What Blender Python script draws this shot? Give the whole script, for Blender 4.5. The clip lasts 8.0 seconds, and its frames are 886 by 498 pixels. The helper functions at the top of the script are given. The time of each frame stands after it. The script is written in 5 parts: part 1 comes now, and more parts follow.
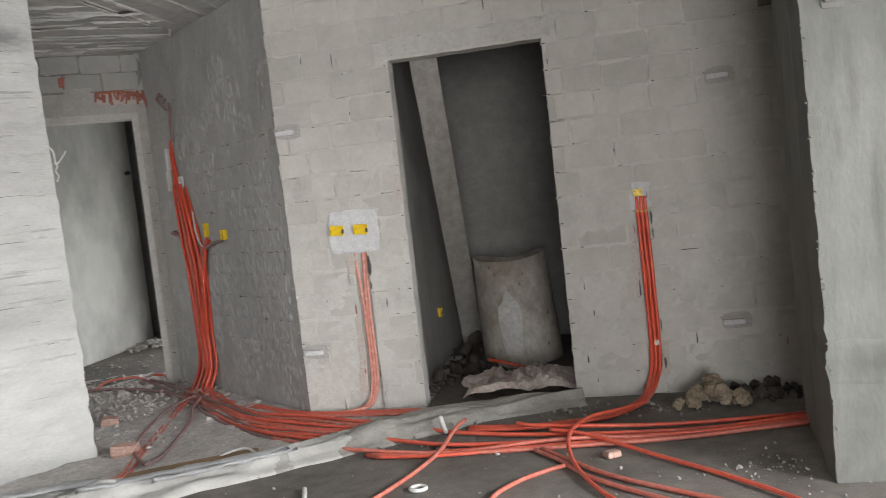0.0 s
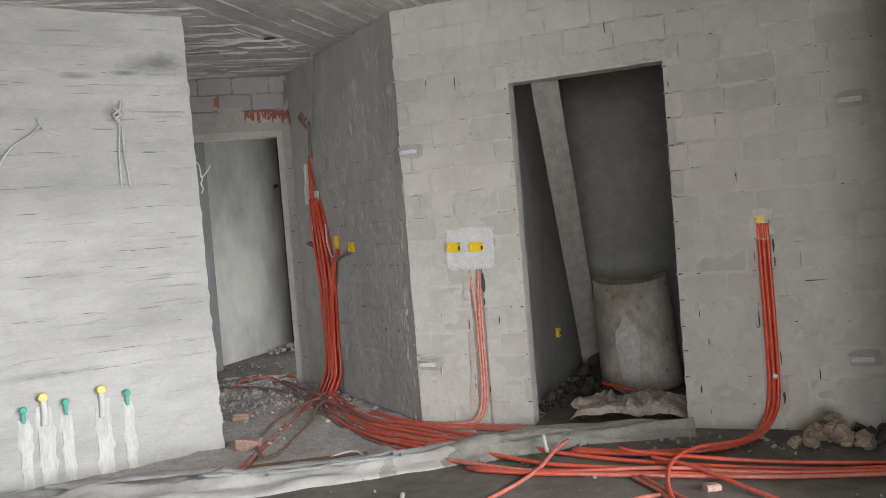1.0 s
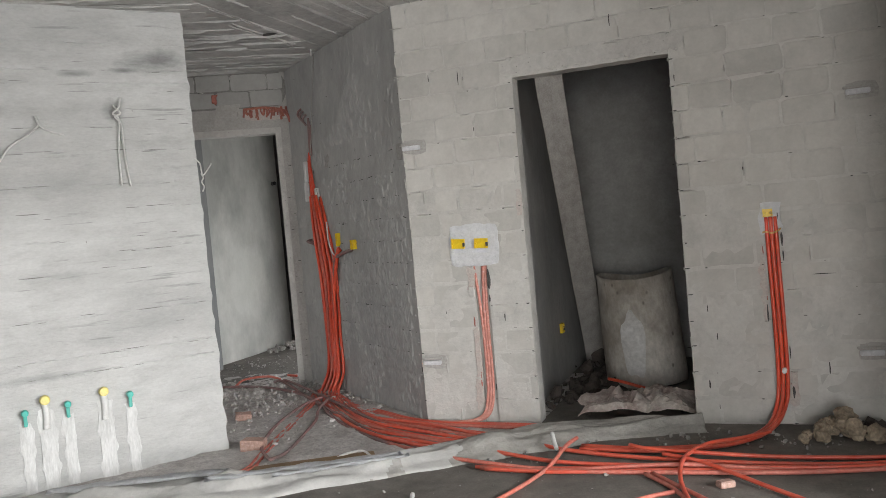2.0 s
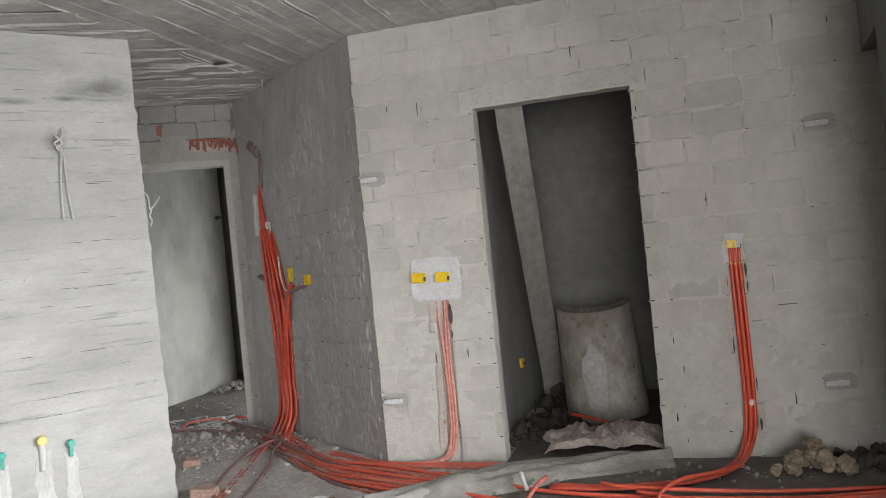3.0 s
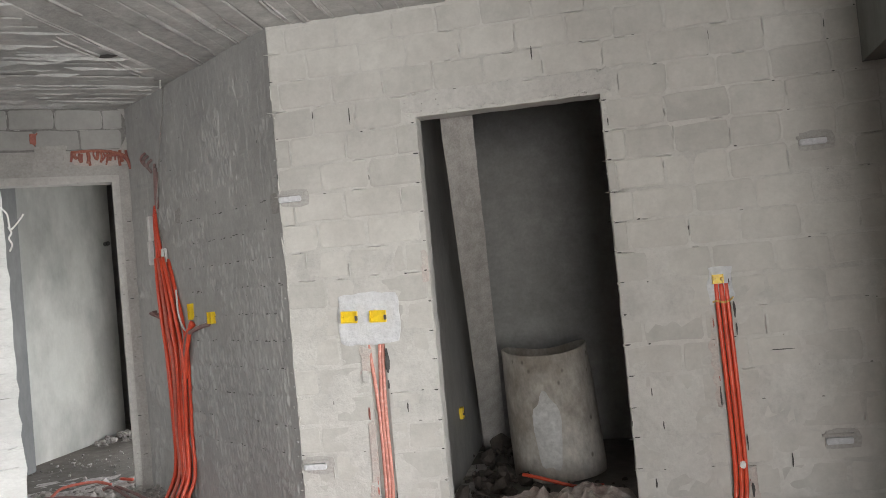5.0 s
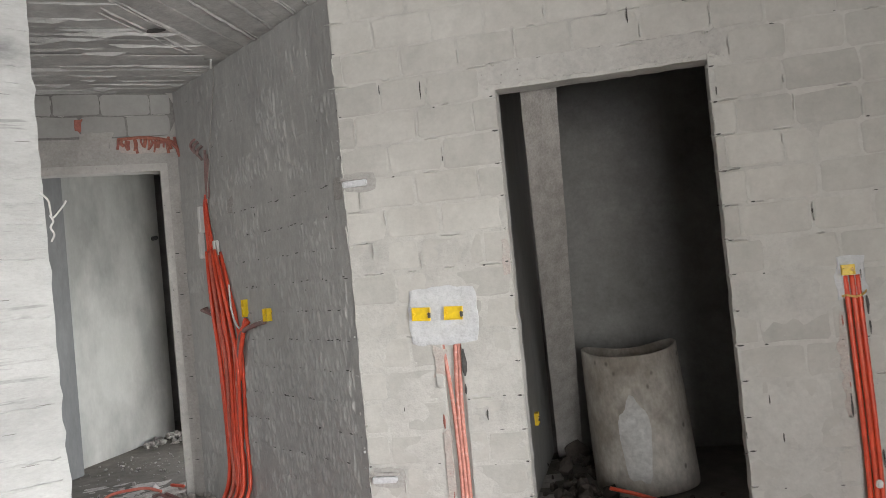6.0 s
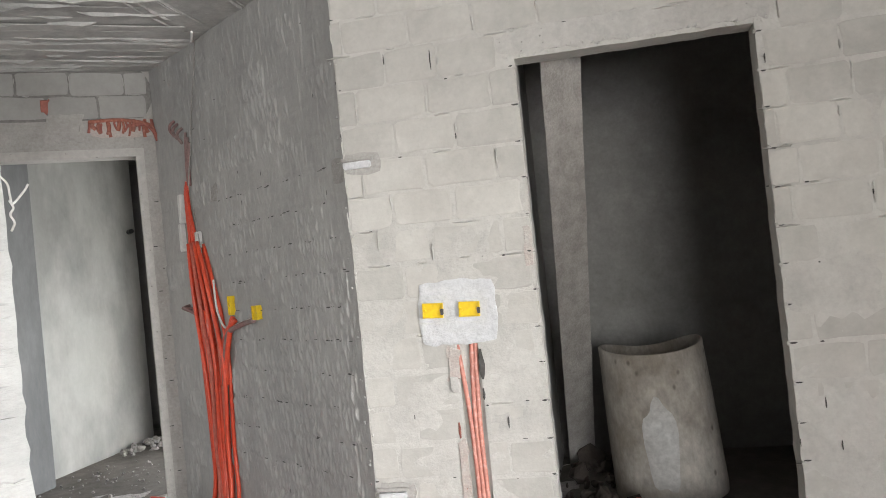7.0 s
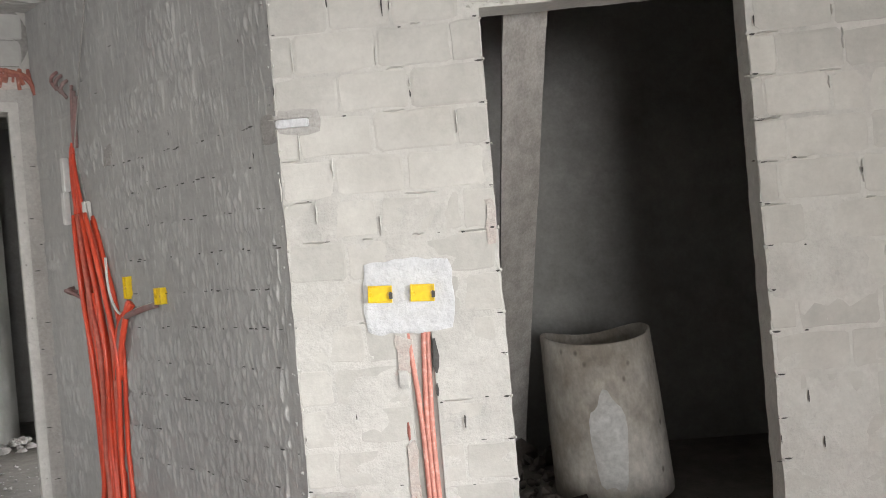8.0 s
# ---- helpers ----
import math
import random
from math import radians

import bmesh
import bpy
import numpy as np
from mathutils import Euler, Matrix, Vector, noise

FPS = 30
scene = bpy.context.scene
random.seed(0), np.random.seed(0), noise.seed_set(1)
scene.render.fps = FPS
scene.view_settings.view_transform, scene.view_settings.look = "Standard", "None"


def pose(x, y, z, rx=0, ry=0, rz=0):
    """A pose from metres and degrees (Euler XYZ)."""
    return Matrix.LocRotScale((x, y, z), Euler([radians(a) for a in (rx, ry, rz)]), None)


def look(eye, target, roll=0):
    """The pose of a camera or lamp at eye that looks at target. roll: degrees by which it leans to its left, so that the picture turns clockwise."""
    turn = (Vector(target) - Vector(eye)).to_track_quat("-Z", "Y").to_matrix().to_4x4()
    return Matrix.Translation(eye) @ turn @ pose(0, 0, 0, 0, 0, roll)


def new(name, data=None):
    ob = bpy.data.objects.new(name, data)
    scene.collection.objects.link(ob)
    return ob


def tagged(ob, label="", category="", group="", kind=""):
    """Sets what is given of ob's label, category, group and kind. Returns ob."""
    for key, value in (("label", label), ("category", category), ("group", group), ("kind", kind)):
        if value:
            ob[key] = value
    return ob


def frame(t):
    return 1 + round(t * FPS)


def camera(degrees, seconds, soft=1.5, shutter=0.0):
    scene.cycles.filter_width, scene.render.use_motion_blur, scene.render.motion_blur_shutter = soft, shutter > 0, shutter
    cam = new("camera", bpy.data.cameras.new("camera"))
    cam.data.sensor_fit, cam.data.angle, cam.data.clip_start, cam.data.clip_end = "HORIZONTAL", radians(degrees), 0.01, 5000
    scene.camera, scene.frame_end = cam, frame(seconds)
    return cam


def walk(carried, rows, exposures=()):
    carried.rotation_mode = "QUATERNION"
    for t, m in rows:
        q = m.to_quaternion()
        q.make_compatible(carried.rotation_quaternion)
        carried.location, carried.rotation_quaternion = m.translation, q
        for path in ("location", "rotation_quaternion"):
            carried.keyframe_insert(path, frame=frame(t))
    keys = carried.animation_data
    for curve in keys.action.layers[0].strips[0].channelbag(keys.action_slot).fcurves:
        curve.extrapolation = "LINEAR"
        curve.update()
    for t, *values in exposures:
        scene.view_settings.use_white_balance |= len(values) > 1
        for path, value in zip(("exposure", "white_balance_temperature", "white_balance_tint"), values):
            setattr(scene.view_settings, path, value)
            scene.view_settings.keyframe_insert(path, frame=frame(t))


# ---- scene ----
cam = camera(57.3, 8.0, soft=0.85, shutter=0.3)
PATH = [
    (0, (1.164, -4.749, 1.274), (0.771, -2.792, 1.143), -6.4),
    (0.5, (1.281, -4.786, 1.282), (0.694, -2.876, 1.195), -5.6),
    (1, (1.385, -4.787, 1.265), (0.649, -2.928, 1.211), -4.6),
    (2.3, (1.257, -4.747, 1.283), (0.552, -2.875, 1.218), -5.7),
    (2.5, (1.221, -4.731, 1.288), (0.555, -2.845, 1.24), -5.6),
    (3, (1.139, -4.684, 1.284), (0.565, -2.769, 1.288), -5.6),
    (3.5, (1.062, -4.539, 1.271), (0.532, -2.61, 1.26), -5.8),
    (4, (1.02, -4.311, 1.307), (0.45, -2.394, 1.353), -6.2),
    (4.2, (0.995, -4.225, 1.308), (0.467, -2.297, 1.358), -6.2),
    (5.3, (0.68, -3.902, 1.316), (0.356, -1.929, 1.375), -5.0),
    (5.5, (0.628, -3.842, 1.314), (0.271, -1.875, 1.367), -5.0),
    (6, (0.508, -3.591, 1.309), (0.067, -1.642, 1.368), -5.4),
    (6.5, (0.442, -3.409, 1.328), (0.024, -1.455, 1.417), -6.3),
    (7, (0.277, -3.239, 1.308), (-0.113, -1.277, 1.35), -5.8),
    (7.5, (0.053, -3.056, 1.327), (-0.165, -1.069, 1.374), -5.9),
    (7.8, (0.002, -2.925, 1.313), (-0.146, -0.931, 1.31), -5.4),
    (8, (-0.051, -2.858, 1.291), (-0.153, -0.86, 1.278), -4.9),
]
walk(cam, [(t, look(eye, target, roll)) for t, eye, target, roll in PATH], exposures=[(0.0, 0.90), (1.0, 0.78), (3.5, 0.92), (5.5, 1.19), (6.0, 1.12), (6.5, 1.34), (7.3, 1.44), (8.0, 1.56)])

# ---- world and lights ----
world = bpy.data.worlds.new("world")
scene.world = world
world.use_nodes = True
sky = world.node_tree.nodes.new("ShaderNodeTexSky")
sky.sky_type, sky.sun_disc, sky.sun_elevation, sky.sun_rotation = "NISHITA", False, radians(40), radians(200)
world.node_tree.links.new(sky.outputs[0], world.node_tree.nodes["Background"].inputs[0])
world.node_tree.nodes["Background"].inputs[1].default_value = 0.1


def area_lamp(name, eye, target, width, height, watts, colour=(0.985, 0.98, 0.98)):
    """An area lamp that stands in for daylight or fills in light from out of view."""
    data = bpy.data.lights.new(name, "AREA")
    data.shape, data.size, data.size_y, data.energy, data.color = "RECTANGLE", width, height, watts, colour
    lamp = new(name, data)
    lamp.matrix_world = look(eye, target)
    return lamp


area_lamp("daylight_balcony", (2.3, -8.6, 1.2), (2.2, 0, 1.0), 2.3, 2.0, 130)
# Unseen fill lamp aimed upward, added to brighten the ceiling and left walls.
area_lamp("low_east_fill", (5.0, -3.6, 0.4), (0.0, -1.9, 2.6), 2.4, 1.0, 165)
# Unseen lamp outside the assumed east opening, added in place of sky light.
area_lamp("east_sky_fill", (5.4, -3.7, 3.4), (0, -2.0, 0.3), 3.0, 3.2, 1300)
# Unseen fill lamp, added to brighten the passage floor.
area_lamp("passage_fill", (-4.32, -1.6, 1.5), (-1.7, 0.4, 0.3), 1.1, 1.1, 9)
area_lamp("daylight_back_room", (-1.9, 3.37, 0.55), (-3.9, 1.7, 0.1), 1.3, 0.9, 30)

# ---- materials ----
def surface(name, base, dark, rough=0.9, grain=60.0, stain=1.6, bump=0.35, stretch=(1, 1, 1), speck=0.0,
            light=None, random_by="", metal=0.0, spread=(0.35, 0.68), fine=0.25, depth=0.004,
            world_place=False, vary=0.1, dust=None, drip=0.0, boards=0.0, smudges=()):
    """A procedural surface: stains between two colours, fine grain, relief and, where asked, light patches."""
    m = bpy.data.materials.new(name)
    m.use_nodes = True
    nt = m.node_tree
    n, link = nt.nodes, nt.links.new
    bsdf = n["Principled BSDF"]
    bsdf.inputs["Roughness"].default_value, bsdf.inputs["Metallic"].default_value = rough, metal
    co = n.new("ShaderNodeTexCoord")
    mp = n.new("ShaderNodeMapping")
    mp.inputs["Scale"].default_value = stretch
    link(n.new("ShaderNodeNewGeometry").outputs["Position"] if world_place else co.outputs["Object"], mp.inputs["Vector"])

    def tex(scale, detail, rough_=0.6, vec=None):
        t = n.new("ShaderNodeTexNoise")
        t.inputs["Scale"].default_value, t.inputs["Detail"].default_value, t.inputs["Roughness"].default_value = scale, detail, rough_
        link((vec or mp).outputs[0], t.inputs["Vector"])
        return t

    def ramp(src, a, b, lo=0.0, hi=1.0):
        r = n.new("ShaderNodeMapRange")
        r.inputs["From Min"].default_value, r.inputs["From Max"].default_value = a, b
        r.inputs["To Min"].default_value, r.inputs["To Max"].default_value = lo, hi
        link(src, r.inputs["Value"])
        return r.outputs[0]

    def mix(kind, fac, a, b):
        x = n.new("ShaderNodeMix")
        x.data_type, x.blend_type = "RGBA", kind
        for sock, v in ((x.inputs[0], fac), (x.inputs[6], a), (x.inputs[7], b)):
            if isinstance(v, (int, float)):
                sock.default_value = v
            elif isinstance(v, tuple):
                sock.default_value = (*v, 1)
            else:
                link(v, sock)
        return x.outputs[2]

    big, mid, small = tex(stain, 5), tex(stain * 6, 6), tex(grain, 4, 0.7)
    colour = mix("MIX", ramp(big.outputs[0], *spread), dark, base)
    if light:
        colour = mix("MIX", ramp(mid.outputs[0], 0.52, 0.72, 0, 0.8), colour, light)
    grey = n.new("ShaderNodeCombineColor")
    for k in range(3):
        link(ramp(mid.outputs[0], 0.25, 0.75, 1 - fine, 1 + fine * 0.6), grey.inputs[k])
    colour = mix("MULTIPLY", 1.0, colour, grey.outputs[0])
    g2 = n.new("ShaderNodeCombineColor")
    for k in range(3):
        link(ramp(small.outputs[0], 0.3, 0.7, 1 - fine * 0.6, 1 + fine * 0.35), g2.inputs[k])
    colour = mix("MULTIPLY", 1.0, colour, g2.outputs[0])
    if random_by:
        src = n.new("ShaderNodeObjectInfo").outputs["Random"] if random_by == "object" else n.new("ShaderNodeNewGeometry").outputs["Random Per Island"]
        g3 = n.new("ShaderNodeCombineColor")
        for k in range(3):
            link(ramp(src, 0, 1, 1 - vary, 1 + vary * 0.7), g3.inputs[k])
        colour = mix("MULTIPLY", 1.0, colour, g3.outputs[0])
    if dust:
        # settled dust on what lies low on the floor
        place = n.new("ShaderNodeSeparateXYZ")
        link(n.new("ShaderNodeNewGeometry").outputs["Position"], place.inputs[0])
        low = n.new("ShaderNodeMath")
        low.operation = "MULTIPLY"
        link(ramp(place.outputs[2], 0.04, 0.16, 1, 0), low.inputs[0])
        link(ramp(mid.outputs[0], 0.30, 0.62, 0.02, 0.4), low.inputs[1])
        colour = mix("MIX", low.outputs[0], colour, dust)
    height = None
    if boards:
        # broken horizontal board lines and grey blotches left by the formwork
        bm_ = n.new("ShaderNodeMapping")
        bm_.inputs["Scale"].default_value = (0.06, 1, 1)
        link(co.outputs["Object"], bm_.inputs["Vector"])
        line, gate = tex(38, 3, 0.55, bm_), tex(3.5, 5, 0.7)
        thin = n.new("ShaderNodeMath")
        thin.operation = "MULTIPLY"
        link(ramp(line.outputs[0], 0.615, 0.66, 0, 0.6), thin.inputs[0])
        link(ramp(gate.outputs[0], 0.46, 0.58), thin.inputs[1])
        height = thin.outputs[0]
        colour = mix("MIX", thin.outputs[0], colour, tuple(c * boards for c in dark))
        blot = tex(5.5, 6, 0.7)
        colour = mix("MIX", ramp(blot.outputs[0], 0.54, 0.74, 0, 0.5), colour, tuple(c * 0.78 for c in dark))
    for sx, sz, rx, rz, much in smudges:
        sm = n.new("ShaderNodeMapping")
        sm.vector_type = "TEXTURE"
        sm.inputs["Location"].default_value, sm.inputs["Scale"].default_value = (sx, 0, sz), (rx, 1, rz)
        link(co.outputs["Object"], sm.inputs["Vector"])
        far = n.new("ShaderNodeVectorMath")
        far.operation = "LENGTH"
        link(sm.outputs[0], far.inputs[0])
        rag = n.new("ShaderNodeMath")
        rag.operation = "MULTIPLY_ADD"
        link(tex(9, 5, 0.7).outputs[0], rag.inputs[0])
        rag.inputs[1].default_value = 1.6
        link(far.outputs["Value"], rag.inputs[2])
        colour = mix("MIX", ramp(rag.outputs[0], 1.75, 0.9, 0, much), colour, tuple(c * 0.45 for c in dark))
    if speck:
        v = n.new("ShaderNodeTexVoronoi")
        v.inputs["Scale"].default_value = speck
        link(mp.outputs[0], v.inputs["Vector"])
        colour = mix("MIX", ramp(v.outputs["Distance"], 0.05, 0.12, 0.75, 0.0), colour, tuple(c * 0.35 for c in dark))
    link(colour, bsdf.inputs["Base Color"])
    b1 = n.new("ShaderNodeBump")
    b1.inputs["Strength"].default_value, b1.inputs["Distance"].default_value = bump, depth
    s = n.new("ShaderNodeMath")
    s.operation = "MULTIPLY_ADD"
    link(mid.outputs[0], s.inputs[0])
    s.inputs[1].default_value = 2.0
    link(small.outputs[0], s.inputs[2])
    link(s.outputs[0], b1.inputs["Height"])
    if drip:
        # short trowelled runs that hang down the face
        dm = n.new("ShaderNodeMapping")
        dm.inputs["Scale"].default_value = (1, 1, 0.16)
        link(n.new("ShaderNodeNewGeometry").outputs["Position"], dm.inputs["Vector"])
        dn = tex(75, 2, 0.5, dm)
        gate = tex(2.6, 3, 0.6)
        run = n.new("ShaderNodeMath")
        run.operation = "MULTIPLY"
        link(ramp(dn.outputs[0], 0.50, 0.66), run.inputs[0])
        link(ramp(gate.outputs[0], 0.42, 0.58, 0.15, 1.0), run.inputs[1])
        b2 = n.new("ShaderNodeBump")
        b2.inputs["Strength"].default_value, b2.inputs["Distance"].default_value = 1.0, drip
        link(run.outputs[0], b2.inputs["Height"])
        link(b1.outputs[0], b2.inputs["Normal"])
        link(b2.outputs[0], bsdf.inputs["Normal"])
        return m
    link(b1.outputs[0], bsdf.inputs["Normal"])
    return m


BLOCK = surface("block", (0.56, 0.545, 0.508), (0.455, 0.438, 0.405), grain=45, stain=2.4, random_by="object", vary=0.08, bump=0.55, fine=0.09, world_place=True, depth=0.003)
MORTAR = surface("mortar", (0.545, 0.53, 0.497), (0.455, 0.442, 0.414), grain=60, stain=4, bump=0.8, fine=0.10, spread=(0.36, 0.54))
SOCKET = surface("socket_mortar", (0.36, 0.345, 0.325), (0.30, 0.29, 0.27), grain=70, stain=9, bump=0.7, fine=0.2)
LINTEL = surface("lintel_concrete", (0.54, 0.525, 0.495), (0.46, 0.445, 0.42), grain=50, stain=5, bump=0.7, speck=22, fine=0.12)
RENDERED = surface("rough_render", (0.43, 0.424, 0.408), (0.335, 0.33, 0.318), grain=40, stain=1.5, bump=0.8, stretch=(1, 1, 0.45), fine=0.13, depth=0.006)
CAST = surface("cast_concrete", (0.60, 0.60, 0.585), (0.40, 0.40, 0.387), grain=60, stain=1.1, bump=0.7, stretch=(0.55, 1, 1.5), fine=0.15, spread=(0.30, 0.62), depth=0.007, boards=0.6,
               smudges=((-0.19, 2.36, 0.24, 0.085, 0.85), (-0.46, 2.08, 0.07, 0.09, 0.7), (-0.64, 2.29, 0.12, 0.03, 0.7), (-0.37, 2.31, 0.10, 0.02, 0.8), (-1.2, 2.1, 0.3, 0.05, 0.5), (-0.9, 0.62, 0.35, 0.03, 0.5)))
# Base darkened to offset strong lamp light on the pier; the smudges are stains.
PILLAR = surface("dimmed_pillar", (0.195, 0.197, 0.183), (0.12, 0.122, 0.111), grain=50, stain=1.9, bump=0.35, stretch=(1.6, 1, 0.5), fine=0.13, depth=0.005,
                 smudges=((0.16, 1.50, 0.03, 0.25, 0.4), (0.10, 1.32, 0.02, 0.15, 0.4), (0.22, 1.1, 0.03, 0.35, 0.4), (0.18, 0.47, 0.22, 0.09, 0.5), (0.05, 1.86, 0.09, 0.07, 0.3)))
SLAB = surface("formwork_concrete", (0.54, 0.53, 0.51), (0.38, 0.375, 0.36), grain=40, stain=2.2, bump=0.9, random_by="island", vary=0.12, fine=0.2)
SCREED = surface("dusty_floor", (0.23, 0.212, 0.19), (0.14, 0.128, 0.112), grain=80, stain=1.7, bump=0.8, fine=0.3)
PLASTER = surface("smooth_plaster", (0.55, 0.55, 0.52), (0.36, 0.36, 0.34), grain=40, stain=1.1, bump=0.3, stretch=(1, 1, 0.6), fine=0.08, spread=(0.42, 0.58))
# Grey kept low on the unseen walls, so that they bounce less light.
BEHIND = surface("unseen_wall_grey", (0.26, 0.25, 0.235), (0.20, 0.195, 0.18), grain=40, stain=1.6, bump=0.5, fine=0.2)
# Grey lowered for rooms behind doorways; part of their shade is in it.
BARE = surface("dimmed_concrete", (0.34, 0.332, 0.318), (0.26, 0.254, 0.242), grain=40, stain=1.6, bump=0.5, fine=0.2)
# Darker than the plaster beside it; the pilaster's shade sits in this colour.
SHADED_POST = surface("shaded_plaster", (0.22, 0.225, 0.225), (0.16, 0.165, 0.165), grain=40, stain=2, bump=0.3, stretch=(1, 1, 0.4), fine=0.15)
PATCH = surface("fresh_patch", (0.655, 0.66, 0.67), (0.56, 0.565, 0.575), grain=60, stain=8, bump=0.8, fine=0.12)
LIME = surface("pale_lime", (0.70, 0.70, 0.685), (0.54, 0.54, 0.525), grain=60, stain=7, bump=0.6, stretch=(2, 1, 0.5), fine=0.14)
RIDGE = surface("mortar_ridge", (0.40, 0.385, 0.355), (0.28, 0.268, 0.245), grain=50, stain=2.6, bump=1.0, fine=0.2)
RIDGE_PALE = surface("pale_ridge_crust", (0.53, 0.522, 0.50), (0.40, 0.392, 0.372), grain=50, stain=2.0, bump=0.7, fine=0.13)
RUBBLE = surface("rubble", (0.54, 0.515, 0.49), (0.38, 0.355, 0.335), grain=60, stain=9, bump=0.6, random_by="island", fine=0.25)
BED = surface("dark_joint_bed", (0.27, 0.26, 0.247), (0.20, 0.193, 0.182), grain=60, stain=9, bump=0.6)
# Darker copy of BLOCK for the end wall; the passage's dimness is painted in.
SHADED_BLOCK = surface("shaded_block", (0.40, 0.392, 0.372), (0.34, 0.332, 0.314), grain=45, stain=2.4, random_by="object", vary=0.06, bump=0.5, fine=0.08, world_place=True, depth=0.003)
CLAY = surface("red_clay", (0.44, 0.15, 0.10), (0.32, 0.13, 0.10), grain=60, stain=12, bump=0.5, fine=0.3, light=(0.46, 0.27, 0.22))
CLAY_DUST = surface("dusty_clay", (0.56, 0.36, 0.29), (0.46, 0.30, 0.25), grain=60, stain=12, bump=0.5, fine=0.25, light=(0.50, 0.40, 0.355))
PINK = surface("clay_stained_mortar", (0.53, 0.50, 0.465), (0.50, 0.42, 0.38), grain=60, stain=16, bump=0.7, fine=0.15)
SURROUND = surface("bracket_surround", (0.46, 0.44, 0.415), (0.38, 0.362, 0.34), grain=70, stain=9, bump=0.7, fine=0.15)
PIECES = surface("broken_conduit", (0.46, 0.17, 0.13), (0.30, 0.11, 0.09), grain=70, stain=14, bump=0.4, fine=0.25)
TAN = surface("tan_lumps", (0.40, 0.325, 0.235), (0.24, 0.19, 0.135), grain=60, stain=9, bump=0.9, fine=0.3)
SACK = surface("paper_sack", (0.80, 0.75, 0.69), (0.54, 0.41, 0.37), rough=0.8, grain=40, stain=7, bump=0.4, fine=0.2, light=(0.78, 0.75, 0.70))
CONDUIT = surface("orange_conduit", (0.80, 0.10, 0.042), (0.64, 0.075, 0.038), rough=0.33, grain=90, stain=5, bump=0.1, fine=0.15, dust=(0.48, 0.19, 0.15))
DUSTY = surface("dusty_conduit", (0.64, 0.13, 0.085), (0.52, 0.15, 0.11), rough=0.6, grain=70, stain=6, bump=0.2, fine=0.25, light=(0.55, 0.21, 0.165), dust=(0.48, 0.22, 0.18))
OLDCON = surface("old_dark_conduit", (0.30, 0.15, 0.14), (0.24, 0.18, 0.17), rough=0.7, grain=70, stain=7, bump=0.2, fine=0.25)
FADED = surface("faded_conduit", (0.66, 0.27, 0.21), (0.56, 0.25, 0.20), rough=0.6, grain=70, stain=6, bump=0.2, fine=0.25, light=(0.62, 0.42, 0.37))
WHITE = surface("white_plastic", (0.75, 0.75, 0.73), (0.62, 0.61, 0.59), rough=0.5, grain=60, stain=9, bump=0.1, fine=0.1)
CORD = surface("pale_cord", (0.74, 0.73, 0.71), (0.62, 0.61, 0.59), rough=0.9, grain=120, stain=12, bump=0.4, fine=0.15)
YELLOW = surface("yellow_plastic", (0.85, 0.62, 0.02), (0.78, 0.52, 0.02), rough=0.4, grain=60, stain=12, bump=0.1, fine=0.1)
LEMON = surface("pale_yellow_plastic", (0.86, 0.74, 0.22), (0.74, 0.66, 0.30), rough=0.5, grain=60, stain=14, bump=0.1, fine=0.12)
GREEN = surface("green_plastic", (0.05, 0.46, 0.38), (0.10, 0.40, 0.34), rough=0.4, grain=60, stain=12, bump=0.1, fine=0.1)
BRASS = surface("brass_box", (0.75, 0.50, 0.14), (0.6, 0.36, 0.10), rough=0.45, grain=60, stain=12, bump=0.1, fine=0.15)
# Near-black that paints the shade inside holes and slits, which have no depth.
DARK = surface("hole_shade", (0.10, 0.095, 0.09), (0.06, 0.058, 0.055), grain=60, stain=12, bump=0.3)
BOARD = surface("weathered_board", (0.46, 0.435, 0.41), (0.34, 0.32, 0.295), grain=30, stain=3, bump=0.4, stretch=(6, 6, 0.6), fine=0.2)
DRUM = surface("stained_drum", (0.49, 0.455, 0.41), (0.29, 0.255, 0.215), grain=40, stain=2.6, bump=0.5, stretch=(1, 1, 0.7), speck=9, fine=0.28, spread=(0.36, 0.58))
PALE = surface("pale_scrape", (0.58, 0.575, 0.56), (0.47, 0.46, 0.44), grain=40, stain=5, bump=0.3, fine=0.2)
BLACKCON = surface("black_cable", (0.05, 0.05, 0.05), (0.03, 0.03, 0.03), rough=0.5)


# ---- building helpers ----
def part(name, bm, material, parent=None, label="", smooth=False):
    """Links a bmesh as one mesh object under a thing."""
    me = bpy.data.meshes.new(name)
    bm.to_mesh(me)
    bm.free()
    me.materials.append(material)
    if smooth:
        me.shade_smooth()
    ob = new(name, me)
    ob.parent = parent
    if label:
        tagged(ob, label)
    return ob


def mesh_of(name, verts, faces, material, parent=None, smooth=False):
    me = bpy.data.meshes.new(name)
    me.from_pydata([tuple(v) for v in verts], [], faces)
    me.materials.append(material)
    if smooth:
        me.shade_smooth()
    me.update()
    ob = new(name, me)
    ob.parent = parent
    return ob


def empty(name, m=Matrix(), label="", category="", group="", kind=""):
    ob = new(name)
    ob.empty_display_size = 0.05
    ob.matrix_world = m
    return tagged(ob, label, category, group, kind)


